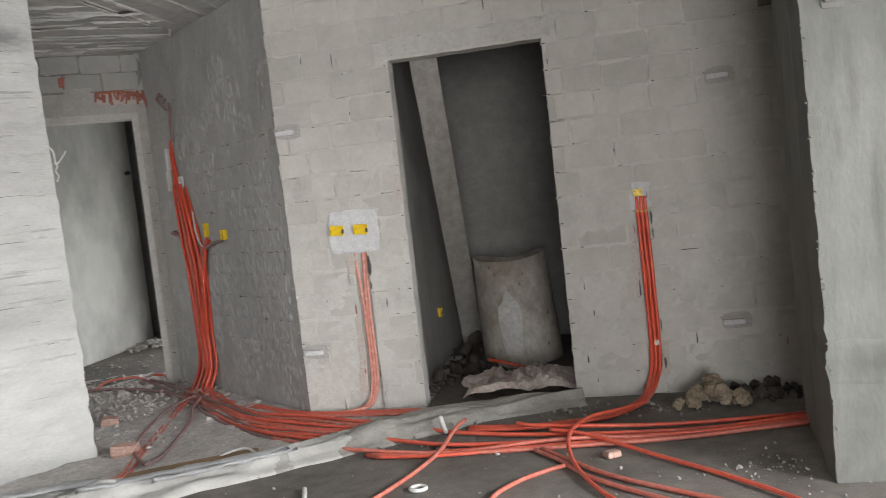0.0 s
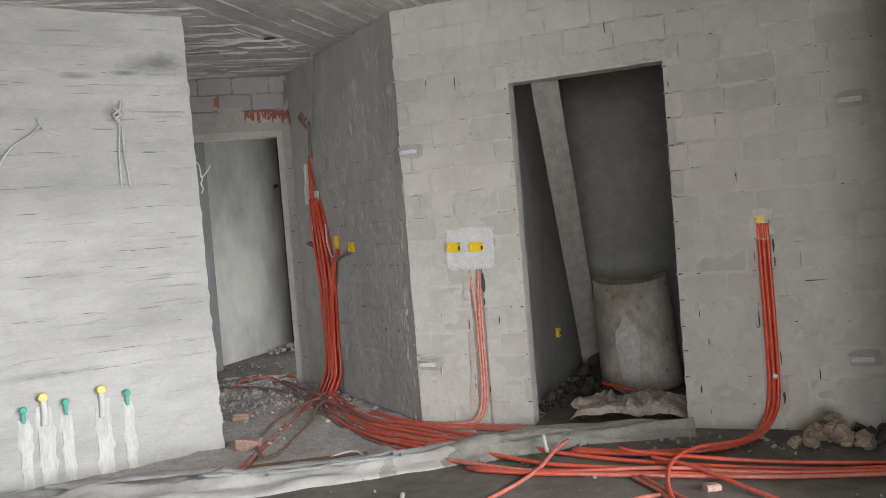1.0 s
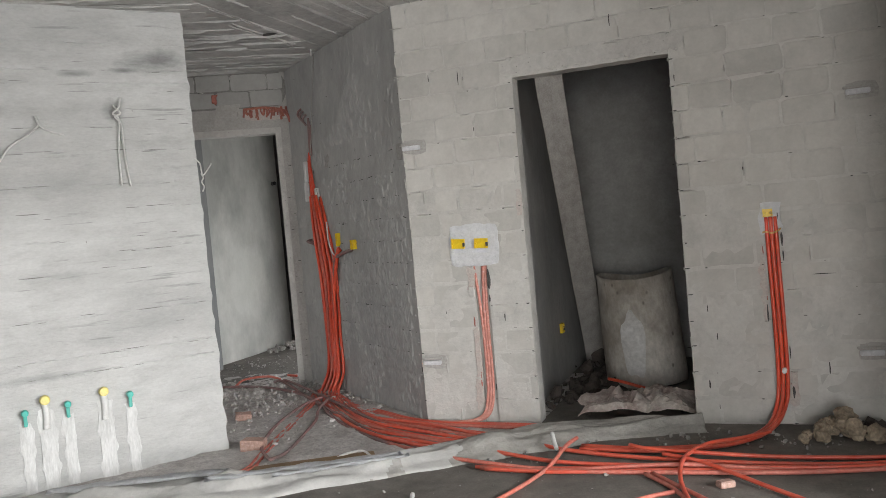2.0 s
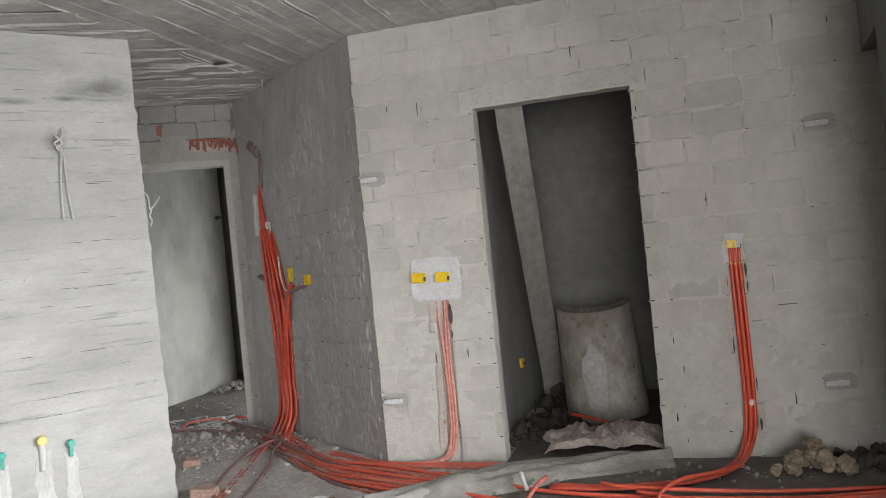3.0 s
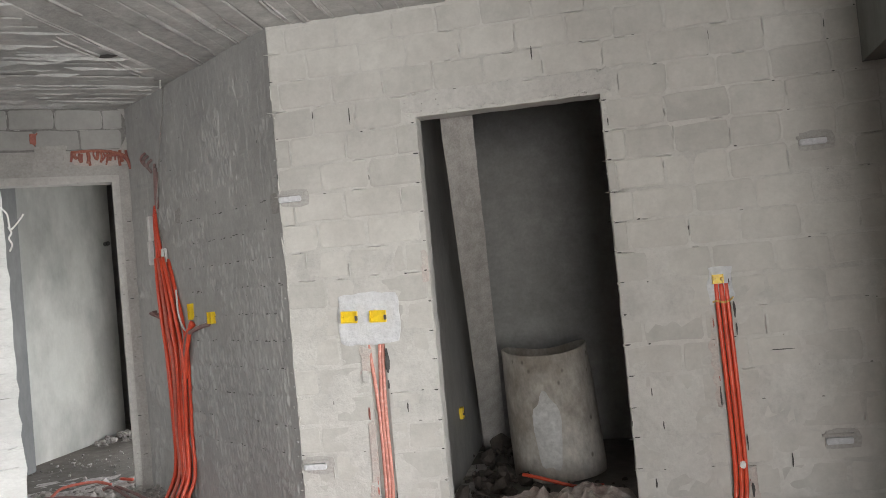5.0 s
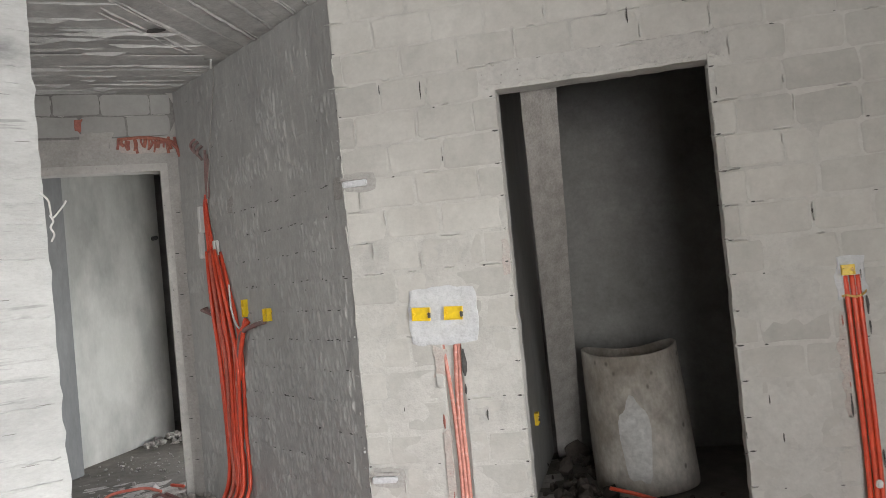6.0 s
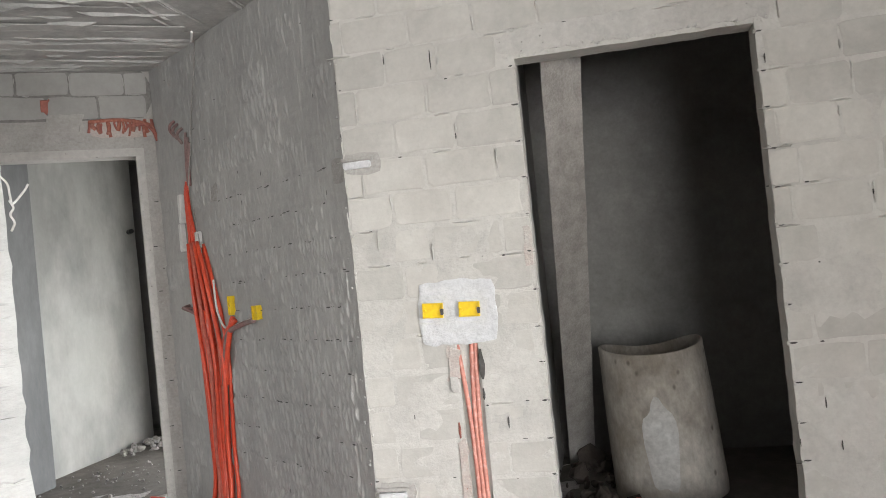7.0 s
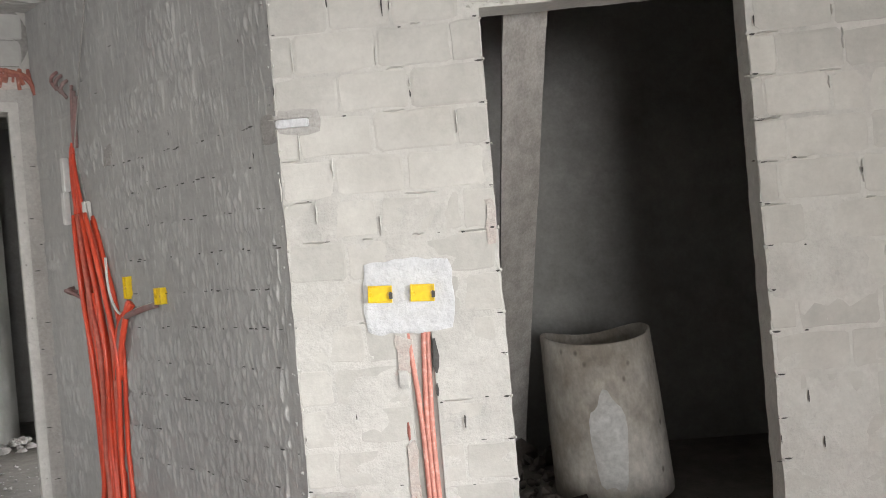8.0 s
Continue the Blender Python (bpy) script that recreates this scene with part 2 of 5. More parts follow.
def box(bm, x0, x1, y0, y1, z0, z1, bevel=0.0):
    vs = [bm.verts.new((x, y, z)) for x in (x0, x1) for y in (y0, y1) for z in (z0, z1)]
    fs = [bm.faces.new([vs[i] for i in q]) for q in ((0, 1, 3, 2), (4, 6, 7, 5), (0, 4, 5, 1), (2, 3, 7, 6), (0, 2, 6, 4), (1, 5, 7, 3))]
    if bevel:
        es = list({e for f in fs for e in f.edges})
        bmesh.ops.bevel(bm, geom=es, offset=bevel, segments=2, affect="EDGES")
    return bm


def wall_frame(origin, ux, uy):
    """Local x runs along the wall, -y is its front, z is up."""
    return Matrix(((ux, -uy, 0, origin[0]), (uy, ux, 0, origin[1]), (0, 0, 1, origin[2] if len(origin) > 2 else 0), (0, 0, 0, 1)))


class Panels:
    """Rough wall panels gathered into one mesh; fronts at y = 0, wavy by the place, with worn borders."""

    def __init__(self, seed=0.0, amp=0.002, cell=0.04, jag=0.004):
        self.v, self.f, self.seed, self.amp, self.cell, self.jag = [], [], seed, amp, cell, jag

    def add(self, x0, x1, z0, z1, thick, front=0.0, jagged="", lean=0.0):
        nx, nz = max(1, round((x1 - x0) / self.cell)), max(1, round((z1 - z0) / self.cell))
        base = len(self.v)
        for i in range(nx + 1):
            for k in range(nz + 1):
                x, z = x0 + (x1 - x0) * i / nx, z0 + (z1 - z0) * k / nz
                p = Vector((x * 3 + self.seed, z * 3, self.seed))
                y = front + self.amp * (noise.noise(p * 1.3) + 0.6 * noise.noise(p * 6))
                if i == nx and "r" in jagged or i == 0 and "l" in jagged:
                    x += self.jag * (noise.noise(p * 4) + 0.8 * noise.noise(p * 13)) + lean * (z - 1.2)
                if k == 0 and "b" in jagged:
                    z += self.jag * (noise.noise(p * 4) + 0.8 * noise.noise(p * 13))
                self.v.append((x, y, z))
        at = lambda i, k: base + i * (nz + 1) + k
        self.f += [(at(i, k), at(i + 1, k), at(i + 1, k + 1), at(i, k + 1)) for i in range(nx) for k in range(nz)]
        rim = [at(i, 0) for i in range(nx)] + [at(nx, k) for k in range(nz)] + [at(i, nz) for i in range(nx, 0, -1)] + [at(0, k) for k in range(nz, 0, -1)]
        off = len(self.v)
        self.v += [(self.v[r][0], front + thick, self.v[r][2]) for r in rim]
        m = len(rim)
        self.f += [(rim[j], off + j, off + (j + 1) % m, rim[(j + 1) % m]) for j in range(m)]
        self.f.append(tuple(off + j for j in range(m)))
        return self

    def make(self, name, material, m, label, category="wall", smooth=False):
        ob = mesh_of(name, self.v, self.f, material)
        ob.matrix_world = m
        return tagged(ob, label, category, kind="structure")


def smooth_path(points, per=8):
    """A smooth curve (Catmull-Rom) through the points."""
    p = [Vector(q) for q in points]
    p = [2 * p[0] - p[1]] + p + [2 * p[-1] - p[-2]]
    out = []
    for i in range(1, len(p) - 2):
        a, b, c, d = p[i - 1 : i + 3]
        for s in range(per):
            t = s / per
            out.append(0.5 * (2 * b + (c - a) * t + (2 * a - 5 * b + 4 * c - d) * t * t + (3 * b - a - 3 * c + d) * t**3))
    return out + [p[-2]]


def tube(name, points, radius, material, parent=None, sides=8, per=8, taper=None, cap=True):
    pts = smooth_path(points, per)
    verts, faces, up = [], [], Vector((0.13, 0.21, 0.97)).normalized()
    for i, q in enumerate(pts):
        d = (pts[min(i + 1, len(pts) - 1)] - pts[max(i - 1, 0)]).normalized()
        a = up - d * up.dot(d)
        a = a.normalized() if a.length > 0.05 else d.orthogonal().normalized()
        up = a
        b = d.cross(a)
        r = radius * (taper(i / (len(pts) - 1)) if taper else 1)
        verts += [q + r * (math.cos(2 * math.pi * s / sides) * a + math.sin(2 * math.pi * s / sides) * b) for s in range(sides)]
    for i in range(len(pts) - 1):
        faces += [(i * sides + s, i * sides + (s + 1) % sides, (i + 1) * sides + (s + 1) % sides, (i + 1) * sides + s) for s in range(sides)]
    if cap:
        faces += [tuple(range(sides))[::-1], tuple(range(len(verts) - sides, len(verts)))]
    return mesh_of(name, verts, faces, material, parent, smooth=True)


def lump(bm, centre, size, rng, rough=0.35, sub=1, squash=1.0):
    """A broken stone."""
    made = bmesh.ops.create_icosphere(bm, subdivisions=sub, radius=1.0)["verts"]
    turn = Euler([rng.uniform(0, 6.3) for _ in range(3)]).to_matrix()
    sx, sy, sz = (size * rng.uniform(0.6, 1.2) for _ in range(3))
    for v in made:
        v.co = Vector((v.co.x * sx, v.co.y * sy, v.co.z * sz)) * (1 + rng.uniform(-rough, rough))
        v.co = turn @ v.co
        v.co.z *= squash
        v.co += Vector(centre)


def stones(name, spots, material, label, seed, category="rubble"):
    """Uncounted broken stones in one mesh. Spots: centre x, y, spread x, y, count, smallest and largest radius, ground height."""
    rng = random.Random(seed)
    ico = bmesh.new()
    bmesh.ops.create_icosphere(ico, subdivisions=1, radius=1.0)
    iv, jf = [v.co.copy() for v in ico.verts], [tuple(v.index for v in f.verts) for f in ico.faces]
    ico.free()
    verts, faces = [], []
    for cx, cy, sx, sy, count, lo, hi, z in spots:
        for _ in range(count):
            r = lo + (hi - lo) * rng.random() ** 3
            x, y = rng.gauss(cx, sx), rng.gauss(cy, sy)
            turn = Euler([rng.uniform(0, 6.3) for _ in range(3)]).to_matrix()
            sc = Vector((rng.uniform(0.6, 1.3), rng.uniform(0.6, 1.3), rng.uniform(0.45, 0.9))) * r
            base = len(verts)
            verts += [Vector((x, y, z + r * 0.35)) + turn @ Vector([c * s * rng.uniform(0.75, 1.2) for c, s in zip(v, sc)]) for v in iv]
            faces += [tuple(base + i for i in f) for f in jf]
    return tagged(mesh_of(name, verts, faces, material), label, category, kind="stuff")


# ---- plan ----
CEIL = 2.665
FRONT = wall_frame((0, 0), 1, 0)
OBL = wall_frame((-0.75, 0), 0.783, -0.622)
LEFT = wall_frame((-1.79, -0.71), 0.62, 0.785)
END = wall_frame((-2.31, 1.245), 0.838, 0.545)

# floor: one dusty screed sheet
fv, ff = [], []
NX, NY = 170, 160
for i in range(NX + 1):
    for j in range(NY + 1):
        x, y = -8.6 + 14.2 * i / NX, -9 + 13.5 * j / NY
        p = Vector((x, y, 0.3))
        fv.append((x, y, 0.006 * noise.noise(p * 2.2) + 0.004 * noise.noise(p * 9)))
ff = [(i * (NY + 1) + j, (i + 1) * (NY + 1) + j, (i + 1) * (NY + 1) + j + 1, i * (NY + 1) + j + 1) for i in range(NX) for j in range(NY)]
floor = tagged(mesh_of("floor", fv, ff, SCREED, smooth=True), "dusty grey concrete floor with cement stains", "floor", kind="structure")

# ceiling: board-marked slab, boards along y over the room, along the end wall past the joint at x = -1.75
rng = random.Random(5)
cv, cf = [], []


def ceiling_board(u0, u1, v0, v1, ux, uy, ox, oy, z):
    base, n = len(cv), max(2, round((v1 - v0) / 0.25))
    for k in range(n + 1):
        v = v0 + (v1 - v0) * k / n
        for u in (u0, u0 + 0.006, u1 - 0.006, u1):
            zz = z + 0.005 * noise.noise(Vector((u * 9, v * 4, 2.0))) - (0.0 if u0 < u < u1 else -0.004)
            cv.append((ox + u * uy + v * ux, oy - u * ux + v * uy, zz))
    cf.extend((base + 4 * k + s, base + 4 * k + s + 1, base + 4 * k + s + 5, base + 4 * k + s + 4) for k in range(n) for s in range(3))


def ceiling_fin(u, v0, v1, ux, uy, ox, oy, z, w, h):
    base, n = len(cv), max(3, round((v1 - v0) / 0.06))
    for k in range(n + 1):
        v = v0 + (v1 - v0) * k / n
        a = u + 0.012 * noise.noise(Vector((v * 3, u * 7, 1)))
        hh = h * (0.3 + abs(noise.noise(Vector((v * 7, u * 5, 4)))) * 1.6) * (0 if k in (0, n) else 1)
        for du, dz in ((-w, 0.004), (0, -hh), (w, 0.004)):
            cv.append((ox + (a + du) * uy + v * ux, oy - (a + du) * ux + v * uy, z + dz))
    cf.extend((base + 3 * k + s, base + 3 * k + s + 1, base + 3 * k + s + 4, base + 3 * k + s + 3) for k in range(n) for s in range(2))


u = -1.75
while u < 6:
    w = rng.uniform(0.09, 0.16)
    z = CEIL + rng.uniform(-0.004, 0.004)
    ceiling_board(u, u + w, -7, 4.2, 0, 1, 0, 0, z)
    if u < 2.5:
        for _ in range(7):
            v = rng.uniform(-3, 0.3)
            ceiling_fin(u + rng.uniform(-0.03, 0.03), v, v + rng.uniform(0.1, 1.1), 0, 1, 0, 0, CEIL, 0.0045, rng.uniform(0.005, 0.012))
    u += w
u = -4.2
while u < 6.5:
    w = rng.uniform(0.07, 0.13)
    z = CEIL + rng.uniform(-0.006, 0.004)
    # strips run along the end wall and stop at the joint
    edge = (-1.755 + 2.31) / 0.838
    ceiling_board(u, u + w, -5.5, edge - u * 0.545 / 0.838, 0.838, 0.545, -2.31, 1.245, z)
    for _ in range(10):
        v = rng.uniform(-1.9, 0.35)
        ceiling_fin(u + rng.uniform(-0.03, 0.03), v - u * 0.65, v - u * 0.65 + rng.uniform(0.08, 0.55), 0.838, 0.545, -2.31, 1.245, CEIL, 0.006, rng.uniform(0.008, 0.018))
    u += w
slab0 = len(cv)
cv += [(x, y, z) for z in (CEIL + 0.012, CEIL + 0.15) for x, y in ((-8.8, -8.9), (5.6, -8.9), (5.6, 4.5), (-8.8, 4.5))]
cf += [tuple(slab0 + i for i in q) for q in ((0, 1, 2, 3), (7, 6, 5, 4), (0, 4, 5, 1), (1, 5, 6, 2), (2, 6, 7, 3), (3, 7, 4, 0))]
ceiling = tagged(mesh_of("ceiling", cv, cf, SLAB), "raw concrete ceiling with board marks and mortar fins", "ceiling", kind="structure")

hole = bmesh.new()
hole.faces.new([hole.verts.new((-1.68 + 0.05 * math.cos(t) * (1 + 0.2 * math.sin(3 * t)), 0.04 + 0.035 * math.sin(t), CEIL - 0.012)) for t in [k * math.pi / 8 for k in range(16)]])
part("lamp_hole", hole, DARK, ceiling, "flat dark disc for a round lamp wire hole")

# front block wall with the doorway and two conduit grooves
pan = Panels(1.0, 0.002)
pan.add(-0.75, -0.35, 0, CEIL + 0.01, 0.12, jagged="l").add(-0.35, -0.262, 0.985, CEIL + 0.01, 0.12).add(-0.262, 0, 0, CEIL + 0.01, 0.12, jagged="r")
pan.add(-0.35, -0.262, 0, 0.985, 0.104, front=0.016)
pan.add(0, 0.914, 2.105, CEIL + 0.01, 0.12, jagged="b")
pan.add(0.914, 1.338, 0, CEIL + 0.01, 0.12, jagged="l").add(1.338, 1.418, 1.10, CEIL + 0.01, 0.12).add(1.418, 3.4, 0, CEIL + 0.01, 0.12)
pan.add(1.338, 1.418, 0, 1.10, 0.106, front=0.014)
wall_front = pan.make("wall_front", MORTAR, FRONT, "grey concrete block wall with filled joints and a doorway")

# slanting wall along the passage
pan = Panels(7.0, 0.006, 0.03)
pan.add(-2.05, 0.0, 0, CEIL + 0.01, 0.12, jagged="r")
wall_slanted = pan.make("wall_slanted", RENDERED, OBL, "slanting block wall roughly rendered in dark grey cement")

# end wall of the passage with a doorway
pan = Panels(13.0, 0.002)
pan.add(-0.125, 0.0, 0, CEIL + 0.01, 0.12, jagged="l").add(-0.93, -0.125, 2.16, CEIL + 0.01, 0.12, jagged="b").add(-2.3, -0.93, 0, CEIL + 0.01, 0.12)
# SURROUND is darker than MORTAR and puts the passage shade into this wall.
wall_end = pan.make("wall_end", SURROUND, END, "grey block wall with a bare doorway and clay stains")

bm = bmesh.new()
box(bm, -0.125, -0.078, -0.009, 0.12, 0, 2.15, 0.003)
box(bm, -0.93, -0.078, -0.009, 0.12, 2.15, 2.20, 0.003)
part("door_casing", bm, LINTEL, wall_end, "cast concrete edging of the doorway")

JAMB_SLITS = [(-0.045 + 0.02 * math.sin(k * 2.3), 0.25 + 0.135 * k, 0.02 + 0.008 * math.cos(k * 3.1), 0.005) for k in range(13) if k % 4 != 3]

# cast concrete wall
pan = Panels(21.0, 0.004, 0.05, jag=0.012)
pan.add(-10.2, 0, 0, CEIL + 0.01, 0.2, jagged="r", lean=-0.012)
wall_left = pan.make("wall_left", CAST, LEFT, "pale cast concrete wall with horizontal formwork lines")

# right-hand pier wall: end face to the room, side face to the doorway, lintel over it
pan = Panels(31.0, 0.004, 0.05, jag=0.01)
pan.add(0, 1.5, 0, CEIL + 0.01, 0.16, jagged="l")
wall_right = pan.make("wall_right", PILLAR, wall_frame((1.95, -1.47), 1, 0), "plastered concrete pier wall, darkened against lamp light, with a flaking edge")
pan = Panels(37.0, 0.003, 0.05)
pan.add(-0.86, -0.165, 0, CEIL + 0.01, 0.15, jagged="l").add(-1.47, -0.86, 2.1, CEIL + 0.01, 0.15)
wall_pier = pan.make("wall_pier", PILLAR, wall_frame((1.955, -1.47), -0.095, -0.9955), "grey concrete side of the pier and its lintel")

# walls that close the rooms; the back one is unseen, added to hold light
pan = Panels(41.0, 0.003, 0.15)
pan.add(-5.6, -3.5, 0, CEIL + 0.01, 0.2).add(-3.5, -1.1, 0, 0.15, 0.2).add(-3.5, -1.1, 2.25, CEIL + 0.01, 0.2).add(-1.1, 8.6, 0, CEIL + 0.01, 0.2)
wall_back = pan.make("wall_back", BEHIND, wall_frame((0, -8.5), -1, 0), "unseen grey wall with an added opening for light")
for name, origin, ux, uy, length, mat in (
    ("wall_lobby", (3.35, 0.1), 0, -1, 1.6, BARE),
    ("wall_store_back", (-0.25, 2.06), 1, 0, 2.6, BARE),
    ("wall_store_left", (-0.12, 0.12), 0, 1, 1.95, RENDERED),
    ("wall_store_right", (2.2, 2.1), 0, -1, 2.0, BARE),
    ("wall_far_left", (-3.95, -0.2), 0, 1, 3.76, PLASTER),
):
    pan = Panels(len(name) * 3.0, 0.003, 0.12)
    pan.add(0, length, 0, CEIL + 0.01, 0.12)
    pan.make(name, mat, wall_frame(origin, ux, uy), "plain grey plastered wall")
# Unseen wall; its opening is added to let the passage fill lamp in.
pan = Panels(53.0, 0.003, 0.12)
pan.add(0, 2.0, 0, CEIL + 0.01, 0.12).add(2.0, 3.2, 0, 0.9, 0.12).add(2.0, 3.2, 2.1, CEIL + 0.01, 0.12).add(3.2, 4.4, 0, CEIL + 0.01, 0.12)
pan.make("wall_passage", BEHIND, wall_frame((-4.15, -4.2), 0, 1), "plain grey wall with an added opening for an unseen lamp")
pan = Panels(55.0, 0.003, 0.12)
pan.add(0.85, 1.45, 0, CEIL + 0.01, 0.15).add(1.45, 2.85, 0, 0.06, 0.15).add(1.45, 2.85, 1.95, CEIL + 0.01, 0.15).add(2.85, 4.1, 0, CEIL + 0.01, 0.15)
pan.make("wall_window", PLASTER, wall_frame((-4.05, 3.3), 1, 0), "plain grey wall with an added opening for an unseen lamp")

# Added recess past the doorway; it makes the shaded strip beside the jamb.
for name, origin, ux, uy, length in (("wall_closet_back", (-4.6, 4.3), 1, 0, 1.6), ("wall_closet_left", (-4.5, 3.2), 0, 1, 1.2), ("wall_closet_right", (-3.1, 4.35), 0, -1, 0.88), ("wall_closet_return", (-4.0, 3.56), -1, 0, 0.6)):
    pan = Panels(len(name) * 2.0, 0.003, 0.12)
    pan.add(0, length, 0, CEIL + 0.01, 0.1)
    pan.make(name, BARE, wall_frame(origin, ux, uy), "plain concrete wall of an added dark recess")
# Unseen wall with an added opening, cut to steer light past the pier.
pan = Panels(61.0, 0.003, 0.15)
pan.add(0, 0.85, 0, CEIL + 0.01, 0.2).add(0.85, 3.5, 0, 0.05, 0.2).add(0.85, 3.5, 2.02, CEIL + 0.01, 0.2).add(3.5, 7.3, 0, CEIL + 0.01, 0.2)
pan.make("wall_east", BEHIND, wall_frame((3.35, -1.4), 0, -1), "unseen grey wall with a wide added opening")
bm = bmesh.new()
box(bm, -3.94, -3.76, 1.2, 1.96, 0, CEIL, 0.01)
tagged(part("wall_pilaster", bm, SHADED_POST), "grey plastered pilaster with shade in its colour", "wall", kind="structure")

# ---- mortar details of the walls ----
def rough_patch(name, x0, x1, z0, z1, thick, material, m, parent=None, seed=1, ragged=0.012, cells=14, front=-0.003):
    """A thin trowelled patch with a ragged outline on a wall."""
    bm = bmesh.new()
    grid, c = {}, cells
    for i in range(c + 1):
        for k in range(c + 1):
            x, z = x0 + (x1 - x0) * i / c, z0 + (z1 - z0) * k / c
            edge = i in (0, c) or k in (0, c)
            u, w = 2 * i / c - 1, 2 * k / c - 1
            x += (x1 - x0) / 2 * u * (math.sqrt(1 - 0.16 * w * w) - 1)
            z += (z1 - z0) / 2 * w * (math.sqrt(1 - 0.16 * u * u) - 1) * min(1, (x1 - x0) / (z1 - z0))
            p = Vector((x * 17 + seed, z * 17, seed))
            if edge:
                x += ragged * noise.noise(p)
                z += ragged * noise.noise(p + Vector((9, 3, 1)))
            y = front - (0 if edge else thick * (0.8 + 0.5 * noise.noise(p * 1.7)))
            grid[i, k] = bm.verts.new((x, y, z))
    for i in range(c):
        for k in range(c):
            bm.faces.new((grid[i, k], grid[i + 1, k], grid[i + 1, k + 1], grid[i, k + 1]))
    rim = [e for e in bm.edges if e.is_boundary]
    for e in rim:
        e.smooth = False
    out = bmesh.ops.extrude_edge_only(bm, edges=rim)
    for v in [g for g in out["geom"] if isinstance(g, bmesh.types.BMVert)]:
        v.co.y = front + 0.012
    bmesh.ops.recalc_face_normals(bm, faces=bm.faces)
    ob = part(name, bm, material, parent, smooth=True)
    if parent is None:
        ob.matrix_world = m
    return ob


lintel_patch = rough_patch("lintel_band", -0.07, 1.0, 2.12, 2.23, 0.0015, LINTEL, FRONT, wall_front, seed=3, ragged=0.03, cells=40, front=-0.0018)
tagged(lintel_patch, "smoother cast lintel band over the doorway")


def pits(name, spots, parent, depth=0.0078, material=DARK, label="flat dark marks for unfilled slits in the joints"):
    """Flat dark faces in place of slits where joints were not filled, gathered in one part. Spots: x, z, width, height.
    """
    bm = bmesh.new()
    for x, z, w, h in spots:
        a = [bm.verts.new((x + w * 0.5 * math.cos(t) * (1 + 0.3 * math.sin(3 * t + x * 40)), -depth, z + h * 0.5 * math.sin(t))) for t in [k * math.pi / 5 for k in range(10)]]
        bm.faces.new(a)
    ob = part(name, bm, material, parent, label)
    return tagged(ob, kind="stuff")


rng = random.Random(11)
pits("jamb_slits", JAMB_SLITS, wall_end, 0.004, label="short flat dark marks for slits in the jamb")


def mortar_tags(name, spots, parent, material, seed):
    """Small squeezed-out mortar crumbs, gathered in one part. Spots: x, z, size."""
    r, bm = random.Random(seed), bmesh.new()
    for x, z, size in spots:
        lump(bm, (x, -0.004, z), size, r, 0.3, 1)
    return tagged(part(name, bm, material, parent, "hardened mortar crumbs"), kind="stuff")


tags = []
for k in range(15):
    z = 0.148 * (k + 1)
    tags += [(0.0 + rng.uniform(-0.008, 0.004), z, 0.008), (0.914 + rng.uniform(-0.004, 0.008), z, 0.009)]
    if rng.random() < 0.7:
        tags.append((-0.744 + rng.uniform(-0.003, 0.006), z + rng.uniform(-0.05, 0.05), 0.006))
for _ in range(60):
    tags.append((rng.uniform(-0.05, 0.98), 2.11 + rng.uniform(0, 0.09) ** 1.5, rng.uniform(0.002, 0.006)))
mortar_tags("mortar_crumbs", tags, wall_front, MORTAR, 2)

# cement coat of the slanting wall: smooth above, combed into short vertical runs lower down, broken at the courses
kv, kf = [], []
KX, KZ = 720, 180
for i in range(KX + 1):
    for k in range(KZ + 1):
        a, z = 2.0 * i / KX, (CEIL + 0.005) * k / KZ
        row = math.floor((z + 0.012 * noise.noise(Vector((a * 5, z * 2, 8)))) / 0.148)
        edge = abs((z / 0.148) % 1 - 0.5) * 2
        bias = 0.70 - 0.42 * max(0.0, z - 1.15) - 0.35 * max(0.0, a - 0.6) - 0.4 * max(0.0, 0.35 - z)
        gate = min(1.0, 0.12 + a / 0.12) * max(0.0, min(1.0, bias - 0.12 + 1.3 * noise.noise(Vector((a * 2.6, z * 3.0, row * 0.5)))))
        run = 1.7 * max(0.0, noise.noise(Vector((a * 78 + row * 3.3, z * 13, row * 5.1))) - 0.14) + 0.8 * max(0.0, noise.noise(Vector((a * 140, z * 22, row * 2.7 + 4))) - 0.12)
        y = -0.0035 - 0.030 * min(1.0, 0.1 + a / 0.10) * (0.15 + 0.85 * gate) * run - 0.0025 * noise.noise(Vector((a * 6, z * 6, 3))) - 0.0012 * noise.noise(Vector((a * 40, z * 30, 1)))
        y = max(y, -0.016 + 0.12 * (y + 0.016)) if y < -0.016 else y
        if edge > 0.90:
            y += 0.008 * max(0.0, 0.22 + noise.noise(Vector((a * 7, row * 3.7, 6))))
        kv.append((-a, y, z))
kf = [(i * (KZ + 1) + k, i * (KZ + 1) + k + 1, (i + 1) * (KZ + 1) + k + 1, (i + 1) * (KZ + 1) + k) for i in range(KX) for k in range(KZ)]
coat = mesh_of("cement_coat", kv, kf, RENDERED, wall_slanted, smooth=True)
tagged(coat, "dark cement coat combed into short vertical runs")
